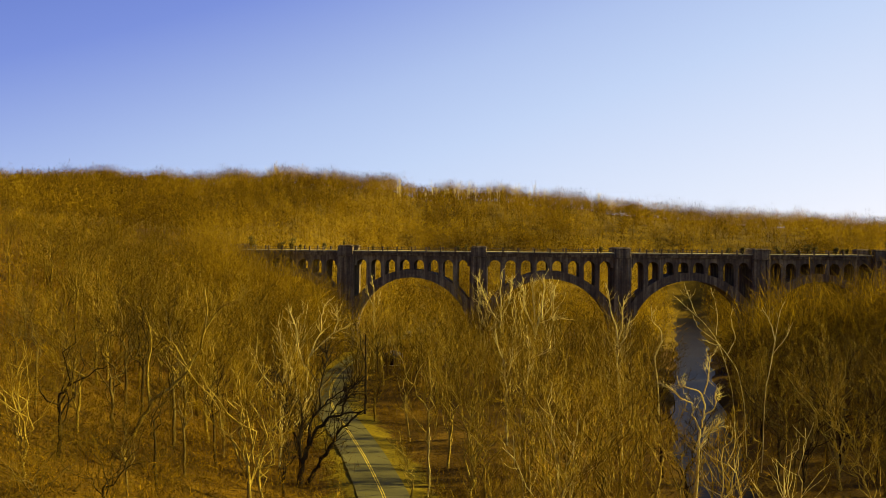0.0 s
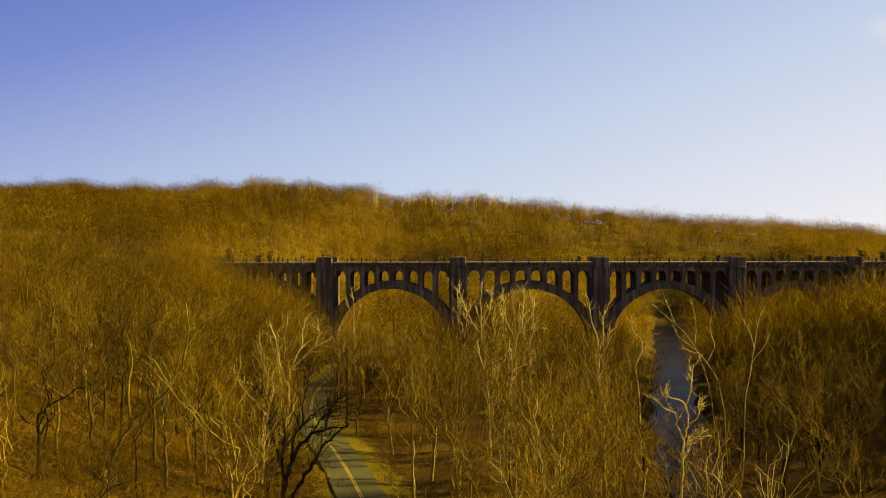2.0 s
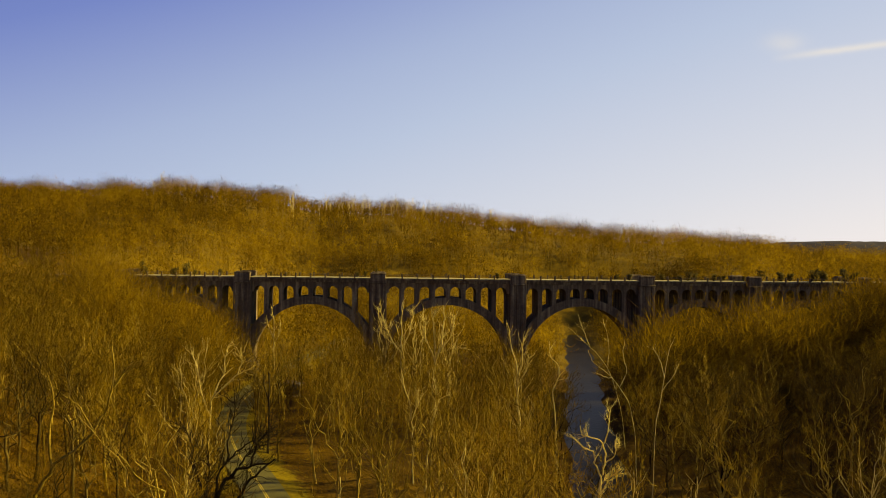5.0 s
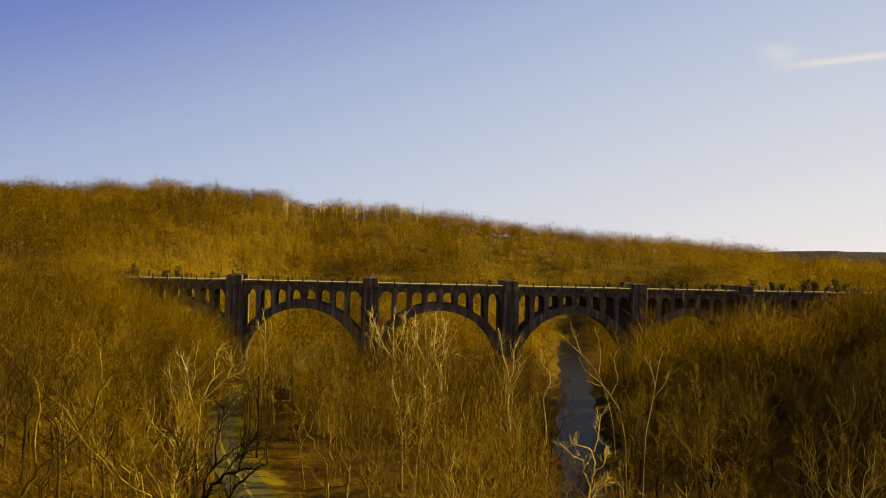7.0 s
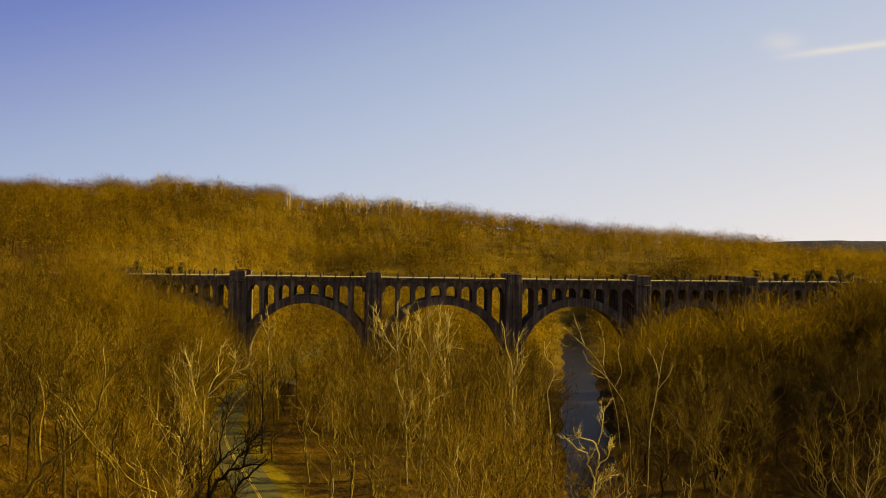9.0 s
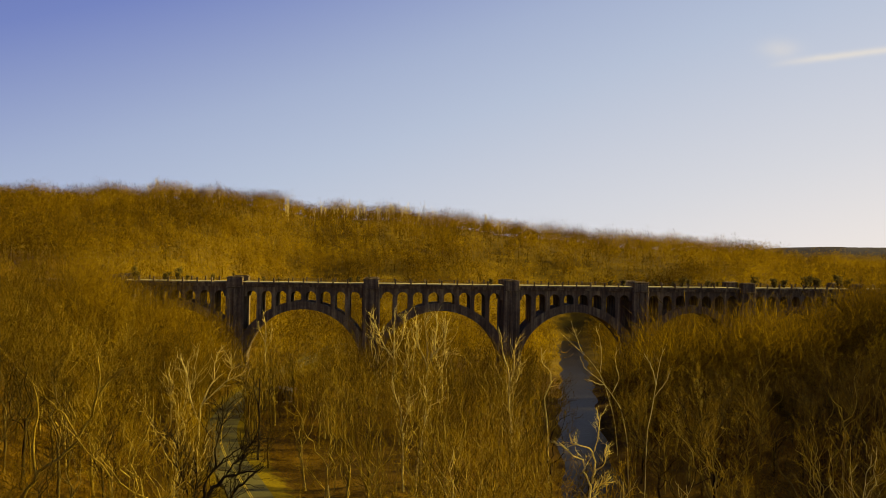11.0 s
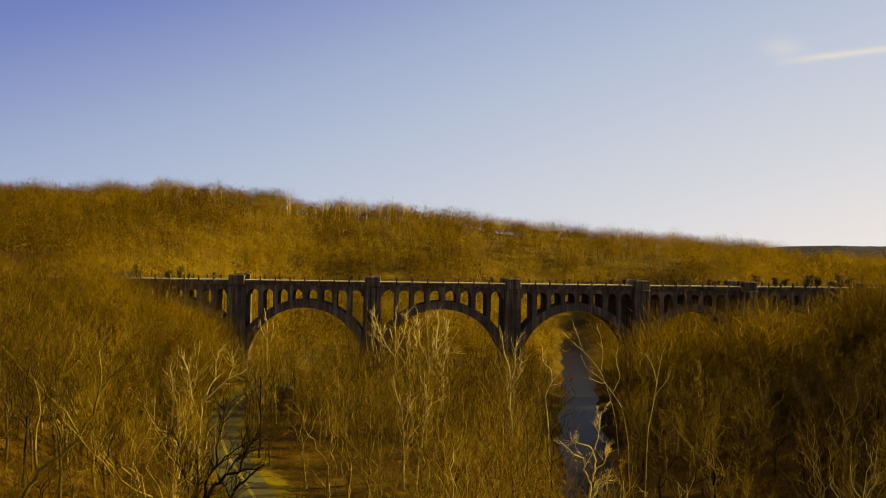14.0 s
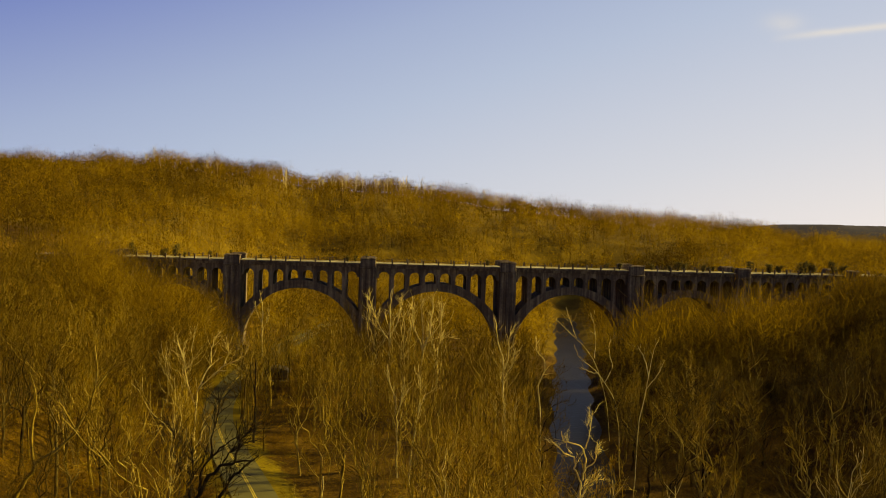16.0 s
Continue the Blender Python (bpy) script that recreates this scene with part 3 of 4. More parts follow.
def grow(seed, height, fork=0.4, leaders=4, spread=0.45, girth=0.22, sides=5, twigs=4, fine=4, lean=(0, 0), wobble=0.10, twig_r=0.02, tip=0.026, branch=0.027):
    """Trunk with its leaders as one wood; branches that fork again and again, and twigs, as another."""
    rng = np.random.default_rng(seed)
    trunk, crown = Wood(), Wood()
    hf = height * fork
    t = bent(rng, (0, 0, -0.8), (lean[0], lean[1], 1), hf + 0.8, 6, wobble * 0.4, 0.03)
    trunk.tube(t, np.linspace(girth * 1.15, girth * 0.78, 7), 7)
    up = t[-1] - t[-2]
    up /= np.linalg.norm(up)
    ends, fa, fb = [], [], []

    def along(q, f):
        m = len(q) - 1
        k = min(int(f * m), m - 1)
        return q[k] + (q[k + 1] - q[k]) * (f * m - k), q[k + 1] - q[k]
    for i in range(leaders):
        ang = spread * rng.uniform(0.2, 1.15)
        L = (height - hf) * rng.uniform(0.75, 1.08) / max(0.6, math.cos(ang))
        start = t[-1] if i < 2 else t[int(rng.integers(3, 6))]
        q = bent(rng, start, around(rng, up, ang), L, 8, wobble * 1.7, 0.09)
        r0 = girth * rng.uniform(0.42, 0.62)
        trunk.tube(q, np.linspace(r0, tip, 9), 5)
        for s in range(sides):
            f = 0.18 + 0.8 * (s + rng.random()) / sides
            p, dd = along(q, f)
            Lb = L * rng.uniform(0.32, 0.58) * (1.12 - 0.75 * f)
            rb = max(branch, (r0 + (tip - r0) * f) * 0.5)
            b = bent(rng, p, around(rng, dd, rng.uniform(0.45, 0.95)), Lb, 5, 0.13, 0.11)
            crown.tube(b, np.linspace(rb, branch * 0.6, 6), 3)
            for j in range(twigs):
                g = 0.2 + 0.8 * (j + rng.random()) / twigs
                p2, d2 = along(b, g)
                c = bent(rng, p2, around(rng, d2, rng.uniform(0.4, 0.95)), Lb * rng.uniform(0.3, 0.6), 3, 0.16, 0.10)
                ends.append(c)
                for _ in range(fine):
                    p3, d3 = along(c, rng.uniform(0.2, 1.0))
                    e = p3 + (around(rng, d3, rng.uniform(0.3, 0.9)) + np.array([0, 0, 0.15])) * rng.uniform(0.5, 1.3) * height / 22
                    fa.append(p3), fb.append(e)
                    h = p3 + (e - p3) * rng.uniform(0.2, 0.6)
                    fa.append(h), fb.append(h + around(rng, e - p3, rng.uniform(0.3, 0.9)) * rng.uniform(0.4, 0.9))
    crown.wood_faces = crown.faces()
    for c in ends:
        crown.tube(c, np.linspace(branch * 0.62, twig_r, 4), 3)
    crown.blades(fa, fb, np.full(len(fa), twig_r), rng)
    return trunk, crown


def tree_thing(seed, name, label, bark, twig, **kw):
    trunk, crown = grow(seed, **kw)
    root = tagged(new(name), label, "tree", "trees in the valley")
    child("trunk", trunk.mesh("trunk", [bark]), root)
    child("crown", crown.mesh("crown", [bark, twig], True, crown.wood_faces), root)
    return root


def at_ground(x, y, turn=0.0, size=1.0, sink=0.0):
    return Matrix.Translation((x, y, float(land(x, y)) - sink)) @ Matrix.Rotation(turn, 4, "Z") @ Matrix.Scale(size, 4)


def copy_scaled(ob, x, y, turn, size):
    c = copy_thing(ob, at_ground(x, y, turn))
    c.scale = (size, size, size)
    return c


BROWN = "bare brown deciduous tree with fine upright twigs"
models = [
    tree_thing(11, "bare_tree", BROWN, M_BARK, M_TWIG, height=21, fork=0.36, leaders=6, spread=0.45, girth=0.25, wobble=0.15),
    tree_thing(12, "bare_tree", BROWN, M_BARK, M_TWIG, height=23, fork=0.30, leaders=7, spread=0.40, girth=0.27, wobble=0.16),
    tree_thing(13, "bare_tree", BROWN, M_BARK, M_TWIG, height=19, fork=0.42, leaders=5, spread=0.55, girth=0.23, wobble=0.15),
    tree_thing(14, "bare_tree", BROWN, M_BARK, M_TWIG, height=22, fork=0.26, leaders=7, spread=0.40, girth=0.26, wobble=0.18),
    tree_thing(15, "bare_tree", BROWN, M_BARK, M_TWIG, height=17, fork=0.32, leaders=5, spread=0.55, girth=0.19, wobble=0.2),
    tree_thing(16, "bare_tree", "slender bare forest tree with a tall straight trunk", M_BARK, M_TWIG, height=22, fork=0.5, leaders=5, spread=0.42, girth=0.18, wobble=0.13),
    # two trees in the darkened colours, shade painted in
    tree_thing(17, "bare_tree", "bare forest tree with shade painted dark into its bark", M_SHADE_BARK, M_SHADE_TWIG, height=21, fork=0.38, leaders=6, spread=0.5, girth=0.24, wobble=0.17),
    tree_thing(18, "bare_tree", "bare forest tree with shade painted dark into its bark", M_SHADE_BARK, M_SHADE_TWIG, height=20, fork=0.45, leaders=5, spread=0.48, girth=0.21, wobble=0.16),
]
HEIGHTS = [21, 23, 19, 22, 17, 22, 21, 20]
PALE = "pale-barked bare sycamore tree with white upper limbs"
pale = [
    tree_thing(31, "sycamore_tree", PALE, M_PALE, M_PALE_TWIG, height=27, fork=0.36, leaders=7, spread=0.36, girth=0.40, wobble=0.10, tip=0.08, branch=0.065),
    tree_thing(32, "sycamore_tree", PALE, M_PALE, M_PALE_TWIG, height=22, fork=0.42, leaders=5, spread=0.42, girth=0.15, wobble=0.13, tip=0.03, branch=0.03),
    tree_thing(33, "sycamore_tree", PALE, M_PALE, M_PALE_TWIG, height=24, fork=0.3, leaders=6, spread=0.32, girth=0.22, wobble=0.11, tip=0.035, branch=0.038),
]

dark_tree = tree_thing(41, "bare_tree", "dark-barked bare tree reaching over the road", M_DARK_BARK, M_DARK_BARK, height=17, fork=0.25, leaders=6, spread=0.6, girth=0.24, wobble=0.16)

# trees that stand out: x, y, model, turn, size
LANDMARKS = [
    (25, 84, pale[1], 2.2, 0.88), 
     (-42.8, 131, pale[2], 5.5, 0.82), (-36.5, 108, pale[2], 1.1, 0.66), (-46.5, 152, pale[1], 2.9, 0.9), (-56, 168, pale[2], 2.5, 0.7), (18, 196, pale[0], 2.0, 0.72), (-15.5, 197, pale[0], 4.4, 0.86), (-7, 196, pale[0], 1.0, 0.9), (0.6, 196, pale[0], 2.6, 0.84), (-20, 201, models[1], 0.4, 0.98), (-11, 201, models[3], 3.1, 1.05), (-3.5, 199, models[1], 5.0, 1.0), (-24, 196, models[3], 2.2, 0.9), (-22, 184, models[1], 1.2, 0.85), (17, 186, models[3], 1.2, 0.9), (23, 190, models[1], 2.9, 0.85),
    (3, 92, models[3], 2.0, 0.95), (-2, 100, models[1], 4.0, 0.9), (-9, 104, models[3], 0.7, 0.85), (7, 112, models[1], 1.7, 0.85),
    (0.5, 84, models[1], 5.1, 0.95), (9, 101, models[0], 2.6, 0.9), (-34.2, 190, models[5], 0.5, 0.95), (-33, 88, models[3], 2.0, 0.98), (-31, 86, models[4], 0.6, 1.0),
    (-35.2, 114, models[4], 0.3, 0.8), (-33.6, 108, dark_tree, 2.3, 0.95), (-36.4, 117, models[0], 0.8, 0.75), (-31.5, 95, dark_tree, 4.2, 0.7), (-13.5, 112, models[2], 1.4, 0.8), (-14.5, 124, models[4], 4.4, 0.85), (-15.5, 93, models[4], 3.4, 0.6), (-8.5, 95, models[1], 2.9, 0.8), (-37.2, 120, models[2], 1.2, 0.78), (-38.5, 127, models[4], 2.0, 0.85), (-41.5, 134, models[0], 0.2, 0.72), (-45, 146, models[2], 3.0, 0.8), (-49.5, 157, models[0], 4.0, 0.75),
]
rng = np.random.default_rng(5)
used = [(a[0], a[1]) for a in LANDMARKS]
first = set()


def plant(model, x, y, turn, size):
    if model.name in first:
        return copy_scaled(model, x, y, turn, size)
    first.add(model.name)
    model.matrix_world = at_ground(x, y, turn)
    model.scale = (size, size, size)
    return model


for x, y, m, turn, size in LANDMARKS:
    plant(m, x, y, turn, size)


def shaped_tree(name, label, x, y, stems, bark, twig, seed, sprays, long, thin=0.045):
    """A tree with main limbs of a given bend, and branches grown along them."""
    lr = np.random.default_rng(seed)
    wood, spray = Wood(), Wood()
    ca, cb, cc = [], [], []
    for stem, r0, r1 in stems:
        q = np.array(stem, float)
        tt = np.linspace(0, len(q) - 1, len(q) * 3)
        q = np.column_stack([np.interp(tt, np.arange(len(q)), q[:, i]) for i in range(3)])
        q[1:-1] = (q[:-2] + q[1:-1] * 2 + q[2:]) / 4
        q[1:-1] += lr.normal(0, 0.05 + r0 * 0.15, q[1:-1].shape)
        wood.tube(q, np.linspace(r0, r1, len(q)), 6)
        for _ in range(sprays):
            k = int(lr.integers(len(q) // 3, len(q) - 1))
            b = bent(lr, q[k], around(lr, q[k + 1] - q[k], lr.uniform(0.4, 0.9)), lr.uniform(0.5, 1.0) * long, 4, 0.16, 0.09)
            spray.tube(b, np.linspace(thin, thin * 0.4, 5), 3)
            for _ in range(8):
                m = int(lr.integers(1, 4))
                ca.append(b[m]), cb.append(b[m] + around(lr, b[m + 1] - b[m], 0.6) * lr.uniform(0.5, 1.3)), cc.append(0.016)
    branches = spray.faces()
    spray.cones(ca, cb, cc)
    root = tagged(new(name), label, "tree")
    child("trunk", wood.mesh("trunk", [bark]), root)
    child("crown", spray.mesh("crown", [bark, twig], True, branches), root)
    root.matrix_world = at_ground(x, y)
    used.append((x, y))
    return root


shaped_tree("leaning_tree", "dark bare tree with two stems leaning over the road", -31.4, 101, [
    ([(0, 0, -0.6), (0.3, 0, 2.5), (1.1, 0.3, 5.2), (2.2, 0.4, 7.4), (3.9, 0.2, 8.9), (5.6, 0, 9.4), (8.2, -0.4, 9.9)], 0.42, 0.08),
    ([(0.6, 0.4, -0.6), (2.0, 0.5, 2.2), (3.6, 0.8, 4.6), (5.0, 1.0, 6.8), (6.6, 1.2, 8.6), (8.4, 1.2, 10.0)], 0.36, 0.08),
    ([(1.1, 0.3, 5.2), (1.2, 0.6, 7.5), (2.3, 1.0, 9.8), (4.3, 1.3, 11.6), (6.4, 1.5, 12.9)], 0.20, 0.05),
    ([(5.6, 0, 9.4), (5.9, 0.1, 11.2), (6.8, 0.3, 13.0), (8.4, 0.4, 14.3)], 0.18, 0.04),
    ([(0.3, 0, 2.5), (-0.2, 0.5, 5.5), (0.2, 0.9, 8.5), (-0.6, 1.2, 11.5)], 0.20, 0.04),
    ([(3.9, 0.2, 8.9), (5.0, 0.6, 10.8), (6.9, 0.9, 12.0)], 0.14, 0.04),
    ([(-0.2, 0.5, 5.5), (-1.6, 0.2, 8.4), (-1.9, 0.0, 11.8), (-3.2, 0.1, 14.6)], 0.14, 0.04),
    ([(2.3, 1.0, 9.8), (2.2, 1.2, 12.6), (3.2, 1.3, 15.4), (3.0, 1.4, 17.6)], 0.13, 0.04)], M_DARK_BARK, M_DARK_BARK, 77, 22, 4.2, 0.055)
used.append((-25, 102))
shaped_tree("river_sycamore_tree", "crooked white-barked sycamore leaning beside the dark river", 16.3, 90, [
    ([(0, 0, -0.8), (-0.3, 0, 6), (-0.1, 0, 11.5), (0.1, 0, 13.8), (0.2, 0.1, 15.6)], 0.22, 0.12),
    ([(0.2, 0.1, 15.6), (-0.5, 0.2, 17.0), (-0.7, 0, 18.6), (-2.2, -0.3, 19.3), (-3.5, -0.2, 20.6)], 0.12, 0.05),
    ([(0.2, 0.1, 15.6), (0.7, 0.2, 17.3), (0.6, 0.4, 19.5), (-0.9, 0.3, 20.3), (-2.0, 0.5, 20.1), (-2.2, 0.6, 21.4)], 0.12, 0.05),
    ([(0.6, 0.4, 19.5), (1.1, 0.6, 22.0), (1.3, 0.4, 23.9)], 0.08, 0.04),
    ([(0.1, 0, 13.8), (1.1, -0.3, 15.7), (2.3, -0.6, 16.8)], 0.10, 0.05),
    ([(0.7, 0.2, 17.3), (1.8, 0, 18.2), (1.6, -0.2, 19.8), (2.0, -0.2, 20.8)], 0.09, 0.04)], M_PALE, M_PALE, 78, 7, 1.8, 0.028)


def sycamore(label, x, y, limbs, seed, sprays=12, long=2.6, thin=0.055):
    """A white-barked tree whose limbs stand at these heights over the river."""
    z0 = float(land(x, y))
    return shaped_tree("sycamore_tree", label, x, y, [([(a, b, c - z0) for a, b, c in pts], r0, r1) for pts, r0, r1 in limbs], M_PALE, M_PALE_TWIG, seed, sprays, long, thin)


TALL = "tall white-limbed sycamore standing clear of the brown trees"
sycamore(TALL, -10.6, 193, [
    ([(0, 0, 5.0), (0, 0, 10.8), (-0.4, 0, 16.2), (-0.2, 0.2, 22.0), (-0.5, 0.3, 28.4), (-0.2, 0.3, 31.0)], 0.36, 0.09),
    ([(-0.5, 0, 18.9), (-2.4, 0.3, 21.0), (-3.7, 0.5, 24.2), (-4.6, 0.6, 26.0), (-5.8, 0.6, 29.4)], 0.20, 0.07),
    ([(-0.3, 0.1, 20.2), (1.4, -0.3, 23.0), (2.2, -0.4, 26.4), (2.0, -0.5, 29.4)], 0.18, 0.07),
    ([(-2.4, 0.3, 21.0), (-3.8, -0.2, 22.0), (-5.6, -0.4, 24.6)], 0.12, 0.06)], 501, 18, 3.6, 0.085)
sycamore(TALL, -3.1, 190, [
    ([(0, 0, 5.0), (0, 0, 11.5), (0.1, 0, 16.8), (1.7, 0.2, 20.4), (1.9, 0.3, 23.5), (2.3, 0.4, 26.4), (2.0, 0.4, 30.6)], 0.38, 0.09),
    ([(0.1, 0, 17.6), (-0.6, 0.3, 19.8), (-2.3, 0.5, 23.2), (-2.0, 0.5, 25.8), (-3.2, 0.6, 28.2)], 0.20, 0.07),
    ([(0.1, 0, 17.0), (0.2, -0.3, 22.0), (-0.4, -0.4, 26.0), (0.1, -0.4, 29.6)], 0.18, 0.07),
    ([(1.7, 0.2, 20.4), (3.8, 0, 22.6), (4.6, -0.2, 25.6), (4.2, -0.2, 28.6)], 0.16, 0.06),
    ([(1.2, 0.2, 19.2), (4.2, 0.2, 20.4), (6.4, 0.2, 20.8)], 0.12, 0.05)], 502, 18, 3.6, 0.085)
sycamore("forked white sycamore on the near river bank", 12.6, 146, [
    ([(0.4, 0, 4.0), (0.2, 0, 12.3), (-0.2, 0, 18.0), (-0.2, 0, 22.5), (-1.4, 0.2, 26.2), (-1.7, 0.3, 28.4), (-2.4, 0.3, 31.0)], 0.24, 0.06),
    ([(0, 0, 21.0), (0.6, 0.2, 24.4), (0.5, 0.3, 26.6), (1.8, 0.4, 29.7)], 0.15, 0.05),
    ([(-0.2, 0, 19.0), (1.4, -0.3, 22.0), (1.8, -0.3, 25.0)], 0.10, 0.05)], 503, 14, 2.8, 0.06)
sycamore("white sycamore with crooked limbs before the viaduct", 19.5, 148, [
    ([(0.6, 0, 2.0), (0.4, 0, 12.0), (-0.6, 0, 17.8), (1.0, 0.2, 20.6), (0.4, 0.2, 23.2), (-1.2, 0.3, 24.6), (-1.0, 0.3, 27.0)], 0.14, 0.05)], 504, 14, 2.4, 0.05)
sycamore("slender white sycamore among golden brush", -5.9, 125, [
    ([(0, 0, 5.0), (-0.1, 0, 13.0), (-0.5, 0, 19.1), (-1.7, 0.2, 22.6), (-2.0, 0.3, 25.0)], 0.16, 0.05),
    ([(-0.4, 0, 16.6), (0.6, 0.2, 19.6), (0.8, 0.3, 22.2)], 0.09, 0.04)], 505, 12, 2.4)
sycamore("slender white sycamore among golden brush", -4.0, 122, [
    ([(0, 0, 5.0), (0.4, 0, 13.0), (1.3, 0, 18.4), (1.9, 0.1, 20.8), (4.4, 0.3, 22.4)], 0.18, 0.05),
    ([(1.3, 0, 18.4), (1.6, -0.2, 21.6), (1.3, -0.3, 24.0)], 0.09, 0.04)], 506, 12, 2.4)
sycamore("thin white sycamore close before the arch", -40.8, 190, [
    ([(0, 0, 6.0), (0, 0, 14.7), (-0.2, 0, 21.0), (-0.2, 0, 26.6), (-1.1, 0.2, 30.2)], 0.19, 0.06),
    ([(-0.2, 0, 20.6), (1.0, 0.2, 23.4), (1.2, 0.3, 26.0)], 0.10, 0.05), ([(-0.2, 0, 22.4), (-1.6, 0, 25.2), (-2.0, 0, 27.6)], 0.10, 0.05)], 507, 10, 2.4, 0.06)
sycamore("slender grey-white sycamore on the shaded bank", 33.4, 130, [
    ([(-0.4, 0, 3.0), (0, 0, 15.4), (1.2, 0, 22.0), (1.9, 0, 27.7), (3.0, 0.2, 30.0)], 0.08, 0.035),
    ([(1.4, 0, 23.4), (0.6, 0.2, 26.4), (-0.6, 0.2, 28.4)], 0.09, 0.04), ([(1.0, 0, 21.2), (2.8, 0.1, 23.6), (4.0, 0.2, 26.2)], 0.06, 0.03)], 508, 5, 2.6, 0.024)
shaped_tree("white_limbed_sycamore_tree", "white-limbed sycamore forking low beside the road", -39.4, 131, [
    ([(0, 0, -0.8), (-0.3, 0, 5), (0, 0, 9.4), (0.3, 0, 12.4), (2.4, 0.3, 14.4), (4.3, 0.5, 16.2), (6.4, 0.6, 17.0)], 0.22, 0.05),
    ([(0.3, 0, 12.4), (1.4, 0.4, 15.0), (2.1, 0.7, 16.5), (2.0, 0.8, 18.6), (2.6, 0.9, 21.0)], 0.13, 0.05),
    ([(0, 0, 9.4), (-1.4, -0.4, 13), (-1.9, -0.6, 17), (-3.0, -0.5, 20)], 0.13, 0.05),
    ([(4.3, 0.5, 16.2), (5.0, 0.5, 18.2), (4.8, 0.3, 20.0)], 0.10, 0.05)], M_PALE, M_PALE_TWIG, 79, 16, 3.0, 0.045)
shaped_tree("leaning_sycamore_tree", "white sycamore leaning far out over the river", 34.6, 150, [
    ([(0.9, 0, -0.8), (0.6, 0, 6), (0.3, 0, 11), (-0.9, 0, 15.8), (-3.9, 0.2, 20.0), (-5.9, 0.3, 21.6), (-7.8, 0.4, 23.0), (-8.6, 0.4, 25.2)], 0.085, 0.035),
    ([(-2.6, 0.1, 18.2), (-1.3, 0.3, 20.6), (-1.4, 0.3, 22.4), (-2.1, 0.4, 24.8), (-1.6, 0.5, 26.4)], 0.075, 0.035),
    ([(-3.9, 0.2, 20.0), (-5.6, 0.0, 20.2), (-7.2, -0.2, 21.0)], 0.10, 0.05)], M_PALE, M_PALE_TWIG, 80, 6, 2.2, 0.024)
shaped_tree("bank_sycamore_tree", "slanting pale sycamore on the river bank before the arch", 37.6, 175, [
    ([(1.6, 0, -0.8), (0.6, 0, 9), (-2.6, 0, 19.0), (-7.6, 0.2, 24.0), (-11.4, 0.4, 27.2)], 0.075, 0.03),
    ([(-6.6, 0.2, 23.2), (-8.0, 0.3, 26.6), (-9.2, 0.4, 30.0)], 0.07, 0.03),
    ([(-2.6, 0, 19.0), (-2.2, 0.4, 24.0), (-3.6, 0.6, 29.0)], 0.07, 0.03)], M_PALE, M_PALE_TWIG, 81, 8, 2.8, 0.03)
shaped_tree("bowed_tree", "bare tree with a bowed, sunlit grey trunk", -45.9, 84, [
    ([(-0.4, 0, -0.8), (0, 0, 1.5), (1.4, 0, 4.0), (2.8, 0.1, 6.6), (5.0, 0.3, 8.4), (7.2, 0.4, 10.2), (8.6, 0.4, 13.2), (9.2, 0.5, 16.5), (8.8, 0.5, 19.5)], 0.30, 0.06),
    ([(9.0, 0.4, 15.0), (10.6, 0.6, 17.2), (12.4, 0.6, 18.2)], 0.12, 0.04),
    ([(2.8, 0.1, 6.6), (2.2, 0.4, 10.0), (2.8, 0.6, 13.5), (1.8, 0.8, 16.5)], 0.16, 0.04),
    ([(7.2, 0.4, 10.2), (5.6, 0.2, 13.0), (4.2, 0.0, 14.2)], 0.12, 0.04)], M_BARK, M_SHADE_TWIG, 82, 5, 2.4, 0.04)
shaped_tree("bare_snag", "thin branchless dead trunk beside the road", -14.2, 98.5, [
    ([(0, 0, -0.5), (0.05, 0, 3), (-0.05, 0, 6), (0.0, 0, 8.6)], 0.11, 0.06)], M_PALE, M_TWIG, 84, 2, 0.6, 0.02)
shaped_tree("dark_snag", "straight dark dead trunk standing at the road's edge", -32.4, 143.5, [
    ([(0, 0, -0.6), (0.05, 0, 5), (0.0, 0, 10), (-0.1, 0, 14.5)], 0.24, 0.10),
    ([(0.0, 0, 9), (-1.0, 0.2, 12.0), (-1.2, 0.2, 15.0)], 0.09, 0.04)], M_DARK_BARK, M_DARK_BARK, 83, 4, 1.5, 0.04)


def clear_of(x, y, gap):
    if abs(x - float(track_x(ROAD, y))) < 4.6 and y < 330:
        return False
    if abs(x - float(track_x(RIVER, y))) < 8.2:
        return False
    return all((x - a) ** 2 + (y - b) ** 2 > gap * gap for a, b in used)


def sunny_belt(x, y):
    """The thinner growth on the road's sunny side."""
    return x - float(track_x(ROAD, y)) > 0 and x < 30 and 104 < y - 0.23 * (x + 27) < 150


def fitting_size(x, y, tall, rng):
    """Trees on the banks stay under the open sight over the valley."""
    room = (33.0 if x < -45 else 26.0) - float(land(x, y)) - (3.0 if y < 75 else 0.0)
    return min(rng.uniform(0.78, 1.08), max(0.42, room / tall))


